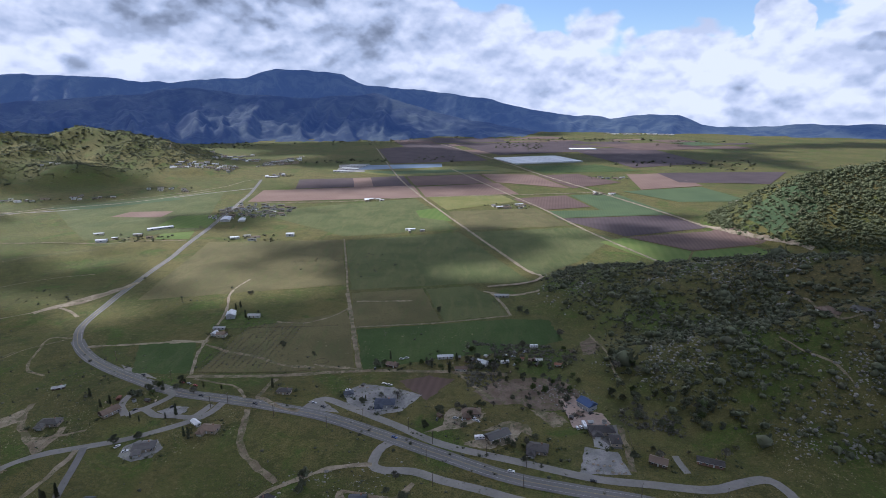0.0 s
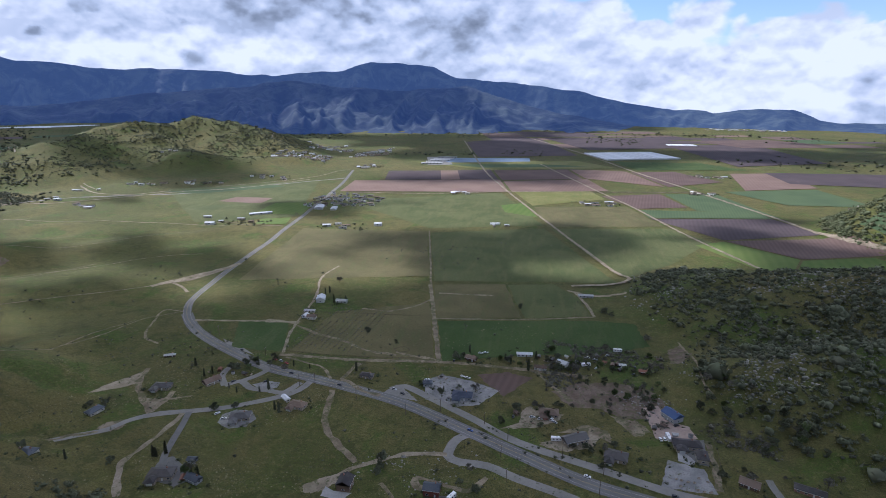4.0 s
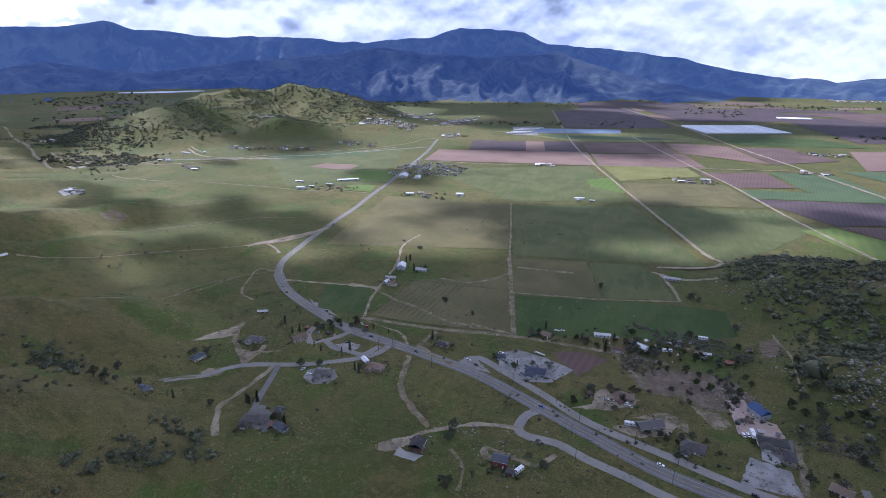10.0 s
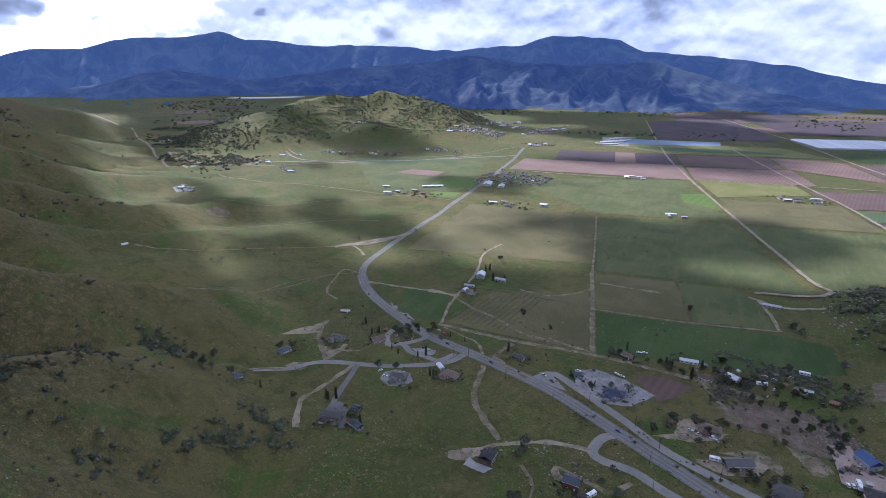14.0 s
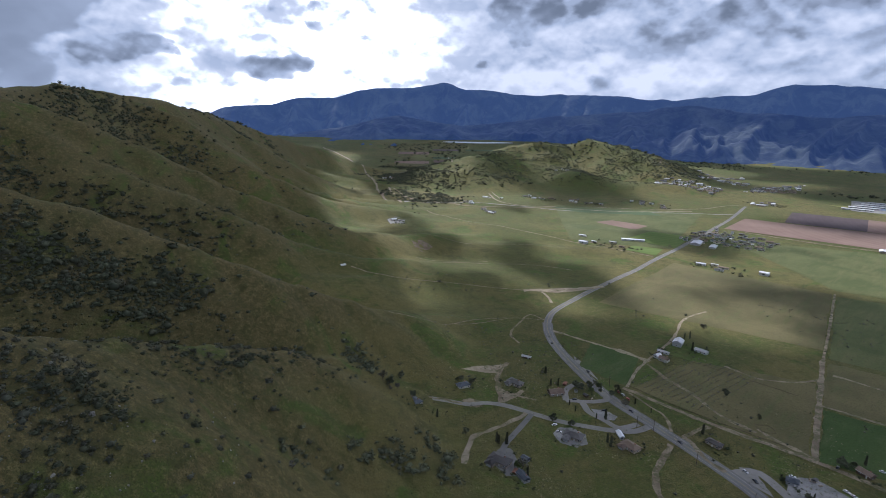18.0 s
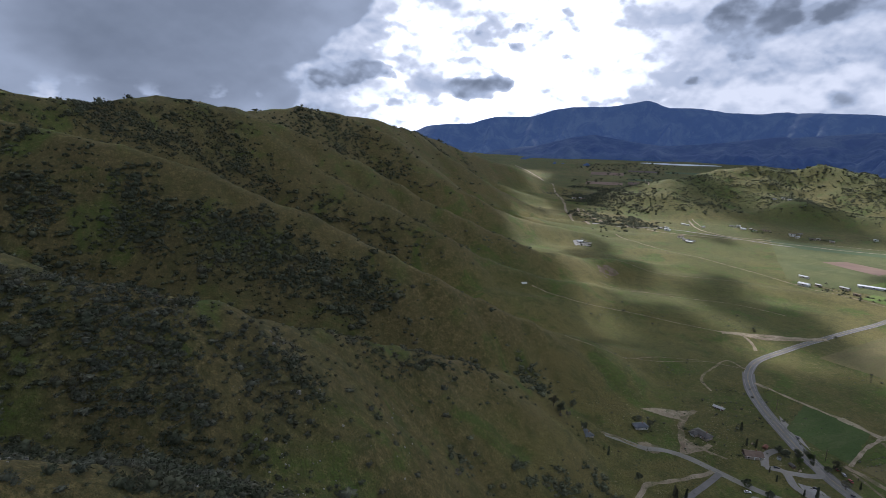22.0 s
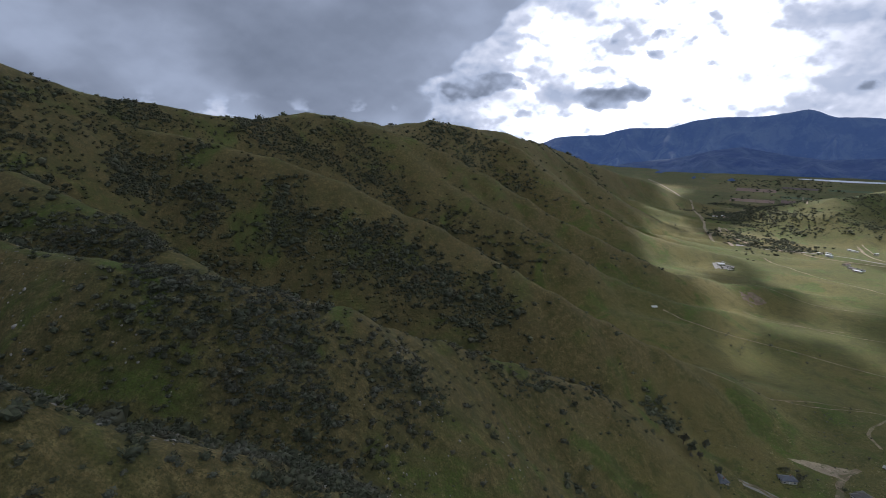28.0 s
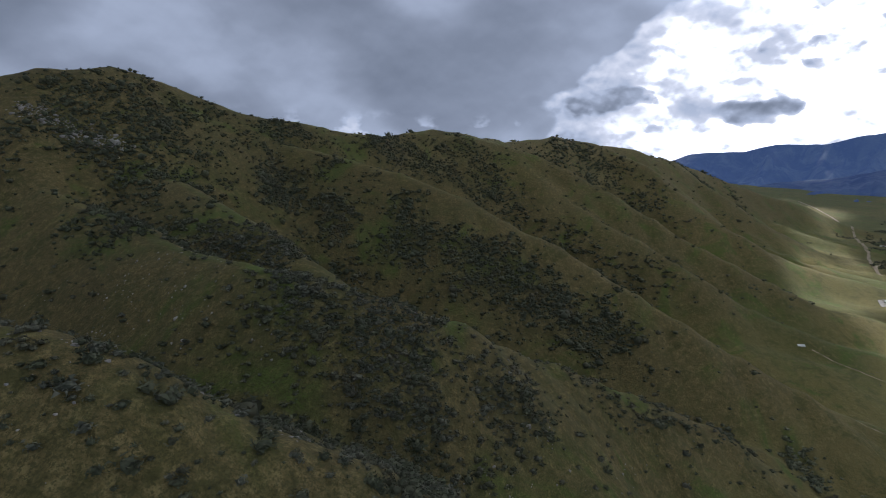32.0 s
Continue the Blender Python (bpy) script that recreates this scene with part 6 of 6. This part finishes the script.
TREES = [
    (2, [(-255, 284), (-250, 290), (-212, 271), (-304, 409), (-285, 393), (-280, 398), (-252, 378), (-242, 373), (-223, 377), (-217, 382), (-197, 353), (-192, 350), (-152, 426), (-52, 481), (6, 456), (-253, 609), (-249, 614), (-232, 583), (-219, 589), (6, 454), (-253, 284), (-248, 288), (-308, 266)]),
    (1, [(-219, 274), (-39, 408), (-32, 306), (-221, 271), (-252, 109), (66, 484), (52, 479), (29, 496), (81, 502), (-15, 466), (-2, 460), (126, 532), (123, 498), (-250, 653)]),
    (0, [(-268, 409), (-262, 409), (-258, 419), (-257, 428), (-235, 432), (-246, 345), (-230, 351), (-335, 333), (-346, 330), (-14, 366), (-3, 386), (-57, 470), (-64, 464), (24, 475), (-93, 298), (-94, 292), (-94, 305), (-37, 293), (-26, 287), (-83, 251), (-82, 257), (52, 341), (48, 344), (58, 324)]),
    (0, [(-129, 487), (-166, 508), (99, 396), (106, 405), (-278, 271)]),
    (0, [(-362, 268), (34, 460), (43, 459), (58, 438), (73, 440), (83, 462), (175, 360), (157, 378), (99, 595), (92, 602), (-5, 604), (285, 527)]),
    (3, [(13, 475)]),
]
for kind_of, places in TREES:
    for x, y in places:
        plant(kind_of, x, y, tr.uniform(0.7, 1.15))
gx, gy = [], []
for (cx, cy), count, wide in (((-430, 1200), 34, 85), ((-560, 950), 16, 55), ((-350, 955), 12, 50), ((150, 1265), 10, 60), ((540, 1745), 14, 60), ((436, 1434), 10, 40), ((-1040, 1320), 12, 60), ((-915, 1372), 12, 60),
                              ((-780, 1500), 14, 80), ((-850, 1850), 26, 130), ((-560, 1790), 16, 60), ((650, 1120), 16, 60), ((-990, 735), 7, 25)):
    gx += [cx + tr.uniform(-wide, wide) for _ in range(count * 2)]
    gy += [cy + tr.uniform(-wide, wide) * 0.5 for _ in range(count * 2)]
strewn("farm_groves", near_bush, np.array(gx), np.array(gy), PR.uniform(1.6, 3.6, len(gx)), "leaf_tree", "dark shade trees round the far farms and village", "trees")

# the thickets round the yards and in the gullies: middle, count, half width and depth, kinds, size
for cx, cy, count, wide, deep, kinds, size in ((62, 462, 20, 52, 26, (1, 1, 0), 0.8), (105, 428, 18, 26, 16, (1, 1, 0), 0.8), (72, 405, 9, 30, 12, (1, 0), 0.7), (165, 415, 16, 20, 34, (0, 0, 1), 1.0), (205, 372, 16, 24, 26, (0, 0, 1), 1.0),
                                              (170, 330, 7, 34, 8, (0, 1), 0.7), (-345, 250, 6, 16, 12, (0, 1), 0.9), (-20, 470, 8, 26, 12, (0, 1, 2), 0.8),
                                              (-230, 425, 10, 34, 14, (0, 2, 1), 0.7), (-60, 405, 6, 30, 16, (0, 2), 0.6), (20, 380, 8, 20, 16, (0, 1), 0.7), (60, 345, 8, 26, 14, (0, 1), 0.6), (115, 470, 8, 20, 14, (1, 0), 0.7)):
    for _ in range(count):
        plant(tr.choice(kinds), cx + tr.gauss(0, wide * 0.5), cy + tr.gauss(0, deep * 0.5), size * tr.uniform(0.6, 1.25))

GROVES = [(-391, 243, 14, 30), (-384, 232, 8, 16), (-279, 230, 16, 18), (-266, 199, 20, 22), (-250, 225, 12, 14), (-273, 163, 14, 18), (-269, 181, 10, 16), (-391, 241, 12, 20), (-265, 200, 14, 16), (-279, 236, 10, 14), (-267, 118, 10, 14), (-392, 241, 12, 16), (-272, 125, 10, 18), (-267, 200, 8, 16), (-340, 125, 10, 22)]
x = np.concatenate([cx + PR.normal(size=n) * wide * 0.45 for cx, cy, n, wide in GROVES])
y = np.concatenate([cy + PR.normal(size=n) * wide * 0.45 for cx, cy, n, wide in GROVES])
strewn("gully_thickets", near_bush, x, y, PR.gamma(3.0, 0.5, len(x)) + 1.1, "leaf_tree", "grey-green oak thickets in the gullies below the hills", "trees")

# shrubs planted round the houses
sx, sy = [], []
for row in HOUSES[:33]:
    for _ in range(tr.randrange(6, 13)):
        t, d = tr.uniform(0, 2 * math.pi), max(row[4], row[5]) * tr.uniform(0.62, 1.25)
        sx.append(row[1] + math.cos(t) * d)
        sy.append(row[2] + math.sin(t) * d)
strewn("garden_shrubs", near_bush, np.array(sx), np.array(sy), PR.gamma(4.0, 0.22, len(sx)) + 0.4, "leaf_oak", "dark garden shrubs planted round the houses", "shrub")

# orchard: rows of small trees by the white barns
ox, oy = [], []
for row in range(11):
    for k in range(26):
        if tr.random() < 0.8:
            ox.append(-236 + row * 6.5 + k * 0.5 + tr.gauss(0, 0.5))
            oy.append(462 + k * 4.2 + tr.gauss(0, 0.5))
strewn("orchard_rows", far_bush, np.array(ox), np.array(oy), PR.uniform(0.8, 1.4, len(ox)), "leaf_grey", "rows of small leafless orchard trees", "orchard")


# ---- cars, poles and small things ----
def car(paint, label, long=4.7):
    base = new("car")
    body = bmesh.new()
    a = long / 2
    side = [(-a, 0.35), (-a, 0.85), (-a * 0.55, 0.95), (a * 0.45, 0.95), (a * 0.98, 0.75), (a, 0.35)]
    rows = [[body.verts.new((p, s * 0.9, q)) for p, q in side] for s in (-1, 1)]
    body.faces.new(rows[0])
    body.faces.new(rows[1][::-1])
    for k in range(6):
        body.faces.new((rows[0][(k + 1) % 6], rows[0][k], rows[1][k], rows[1][(k + 1) % 6]))
    part("body", body, paint, base)
    top = bmesh.new()
    low = [(-a * 0.8, 0.92), (a * 0.35, 0.92)]
    high = [(-a * 0.6, 1.45), (a * 0.05, 1.45)]
    v = [top.verts.new((p, s * w, q)) for (p, q), w in ((low[0], 0.85), (low[1], 0.85), (high[1], 0.7), (high[0], 0.7)) for s in (-1, 1)]
    for f in ((0, 2, 4, 6), (7, 5, 3, 1), (6, 4, 5, 7), (0, 6, 7, 1), (2, 3, 5, 4)):
        top.faces.new([v[k] for k in f])
    part("cabin", top, "window_glass", base)
    part("cabin_roof", boxed(-a * 0.6, -0.7, 1.45, a * 0.05, 0.7, 1.5), paint, base)
    for px in (-a * 0.62, a * 0.62):
        for s in (-1, 1):
            wheel = bmesh.new()
            bmesh.ops.create_cone(wheel, cap_ends=True, segments=10, radius1=0.34, radius2=0.34, depth=0.24, matrix=pose(px, s * 0.82, 0.34, 90, 0, 0))
            part("wheel", wheel, "tyre_rubber", base)
    return tagged(base, label, "car")


CARS = [car("paint_white", "white car parked near the houses"), car("paint_silver", "silver car parked near the houses"), car("paint_black", "dark car on the road"), car("paint_red", "red car parked by the road"), car("paint_blue", "blue car on the highway")]
CAR_PLACES = [(0, -84, 421, 20), (0, -240, 340, 60), (0, -231, 334, 30), (1, 10, 378, 10), (1, 16, 377, 60), (2, -5, 376, 80), (0, -41, 480, 5), (0, -36, 482, 5), (0, -53, 432, -10), (0, -48, 430, -10),
              (2, -209, 411, -12), (2, -158, 398, -22), (3, -236, 433, 150), (1, -229, 431, 150), (2, -225, 393, 20), (0, 105, 365, 95), (0, 108, 366, 95), (0, 47, 314, -15), (4, -37, 352, -24),
              (2, -278, 446, 150), (1, -109, 400, -20), (2, -100, 394, -30), (1, 83, 496, 40), (2, -65, 460, 90), (2, 121, 385, 30), (3, -222, 428, 150), (2, 101, 304, -8)]
placed = set()
for k, x, y, turn in CAR_PLACES:
    m = pose(x, y, ground(x, y) + 0.36, 0, 0, turn)
    if k in placed:
        copy_thing(CARS[k], m)
    else:
        placed.add(k)
        CARS[k].matrix_world = m


def trailer(x, y, turn):
    base = new("camper_trailer")
    base.matrix_world = pose(x, y, ground(x, y) + 0.3, 0, 0, turn)
    part("body", boxed(-4.2, -1.25, 0.5, 4.2, 1.25, 3.1), "paint_white", base)
    part("roof_unit", boxed(-0.6, -0.4, 3.1, 0.6, 0.4, 3.4), "paint_silver", base)
    for s in (-1, 1):
        for px in (-2.4, 0.2, 2.6):
            part("window", boxed(px - 0.6, s * 1.25 - 0.04, 1.6, px + 0.6, s * 1.25 + 0.04, 2.4), "window_glass", base)
    for px in (-0.5, 0.5):
        wheel = bmesh.new()
        bmesh.ops.create_cone(wheel, cap_ends=True, segments=10, radius1=0.36, radius2=0.36, depth=2.3, matrix=pose(px, 0, 0.36, 90, 0, 0))
        part("axle_wheels", wheel, "tyre_rubber", base)
    tagged(base, "white camper trailer parked in a yard", "trailer")


for row in ((-41, 278, 60), (28, 351, 5), (94, 507, 0), (111, 367, 95), (60, 472, 20)):
    trailer(*row)


def utility_pole():
    base = new("utility_pole")
    bm = bmesh.new()
    limb(bm, Vector((0, 0, -1)), Vector((0, 0, 11)), 0.2, 0.13, 8)
    part("pole", bm, "pole_wood", base)
    part("crossarm", boxed(-1.3, -0.07, 10.1, 1.3, 0.07, 10.25), "pole_wood", base)
    for px in (-1.15, 0.35, 1.15):
        part("insulator", boxed(px - 0.06, -0.06, 10.25, px + 0.06, 0.06, 10.45), "trim_white", base)
    return tagged(base, "wooden utility pole with crossarm beside the road", "utility pole", "poles along the highway")


POLES = [(-64, 375), (-91, 365), (-8, 345), (-12, 325), (58, 318), (53, 298), (128, 289), (-7, 300), (-181, 398), (-193, 392), (-137, 380), (181, 285), (-27, 363), (31, 330), (-247, 436), (-320, 475)]
pole = utility_pole()
for k, (x, y) in enumerate(POLES):
    m = pose(x, y, ground(x, y), 0, 0, 70)
    if k:
        copy_thing(pole, m)
    else:
        pole.matrix_world = m

# painted lines of the highway
for off, mat in ((-0.25, "yellow_paint"), (0.25, "yellow_paint"), (-3.75, "line_paint"), (3.75, "line_paint")):
    strip("road_line", HIGHWAY[:-1], 0.18, mat, 0.36, off, label="painted line along the highway", category="road marking", step=5)


def fence(points, label, gap=6.0):
    """Posts with two rails between them."""
    base = new("fence")
    line = smooth_line(points, gap)
    for k, p in enumerate(line):
        z = ground(p.x, p.y)
        post = boxed(p.x - 0.08, p.y - 0.08, z - 0.4, p.x + 0.08, p.y + 0.08, z + 1.3)
        part("post", post, "trim_white" if "white" in label else "pole_wood", base)
        if k:
            for h in (0.6, 1.15):
                rail = bmesh.new()
                limb(rail, Vector((last.x, last.y, lz + h)), Vector((p.x, p.y, z + h)), 0.05, 0.05, 4)
                part("rail", rail, "trim_white" if "white" in label else "pole_wood", base)
        last, lz = p, z
    tagged(base, label, "fence")


fence([(-258, 548), (-230, 552), (-120, 560)], "wooden post fence along the orchard")
fence([(142, 385), (143, 360), (137, 330)], "wooden post fence beside the yard")
fence([(-128, 474), (-119, 481), (-112, 474), (-121, 468), (-128, 474)], "dark wooden corral fence in the pasture")
fence([(-240, 452), (-180, 451), (-100, 459)], "wooden post fence beside the dirt track")

ring = [(148 + 11 * math.cos(k * 0.524), 498 + 11 * math.sin(k * 0.524)) for k in range(13)]
fence(ring, "round wooden riding pen in the pasture", 4.0)


def lumber_stack(x, y, turn, long, label):
    """Boards piled in layers on two bearers."""
    base = new("lumber_stack")
    base.matrix_world = pose(x, y, ground(x, y), 0, 0, turn)
    for px in (-long * 0.3, long * 0.3):
        part("bearer", boxed(px - 0.1, -0.7, -0.2, px + 0.1, 0.7, 0.15), "pole_wood", base)
    for layer in range(3):
        for k in range(4 - layer):
            lo = -0.7 + 0.35 * k + 0.17 * layer
            part("board", boxed(-long / 2, lo, 0.15 + layer * 0.28, long / 2, lo + 0.3, 0.4 + layer * 0.28), "wall_wood" if k % 2 else "wall_tan", base)
    tagged(base, label, "lumber")


def tank(x, y, radius, tall):
    """Round water tank with a low conical lid."""
    base = new("water_tank")
    base.matrix_world = pose(x, y, ground(x, y), 0, 0, 0)
    bm = bmesh.new()
    bmesh.ops.create_cone(bm, cap_ends=True, segments=20, radius1=radius, radius2=radius, depth=tall + 0.6, matrix=pose(0, 0, tall / 2 - 0.3))
    part("drum", bm, "roof_pale", base)
    bm = bmesh.new()
    bmesh.ops.create_cone(bm, cap_ends=True, segments=20, radius1=radius * 1.03, radius2=0.2, depth=0.5, matrix=pose(0, 0, tall + 0.25))
    part("lid", bm, "roof_grey", base)
    tagged(base, "pale round water tank beside a house", "water tank")


yr = random.Random(17)
for x, y, wide, deep, count in ((70, 480, 46, 20, 16), (104, 470, 22, 14, 7), (18, 470, 16, 8, 4), (112, 380, 10, 8, 4), (-255, 400, 22, 12, 5), (25, 375, 14, 8, 4), (-70, 425, 14, 8, 3), (-228, 268, 10, 6, 3), (-330, 262, 8, 6, 2), (0, 380, 10, 6, 2)):
    for _ in range(count):
        px, py, pick = x + yr.gauss(0, wide * 0.5), y + yr.gauss(0, deep * 0.5), yr.random()
        if pick < 0.4:
            k = yr.choice((0, 1, 2, 2, 3))
            copy_thing(CARS[k], pose(px, py, ground(px, py) + 0.1, 0, 0, yr.uniform(0, 180)))
        elif pick < 0.75:
            lumber_stack(px, py, yr.uniform(0, 180), yr.uniform(2.5, 5.0), "weathered boards stacked in a yard")
        else:
            house("gable", px, py, yr.uniform(0, 180), yr.uniform(2.6, 4.5), yr.uniform(2.2, 3.0), 2.1, yr.choice(("pale", "rust", "grey", "brown")), yr.choice(("wood", "tan", "grey")), "shed", False)
for x, y in ((106, 322), (109, 321), (113, 320), (117, 320), (117, 313), (121, 312), (125, 312), (121, 325), (126, 322), (107, 315)):
    lumber_stack(x, y, yr.uniform(-20, 20), yr.uniform(1.4, 2.4), "dark stacked goods on a gravel yard")
for row in ((-262, 402, 1.6, 2.2), (128, 372, 1.8, 2.4), (-60, 392, 1.5, 2.0), (52, 478, 1.7, 2.2)):
    tank(*row)
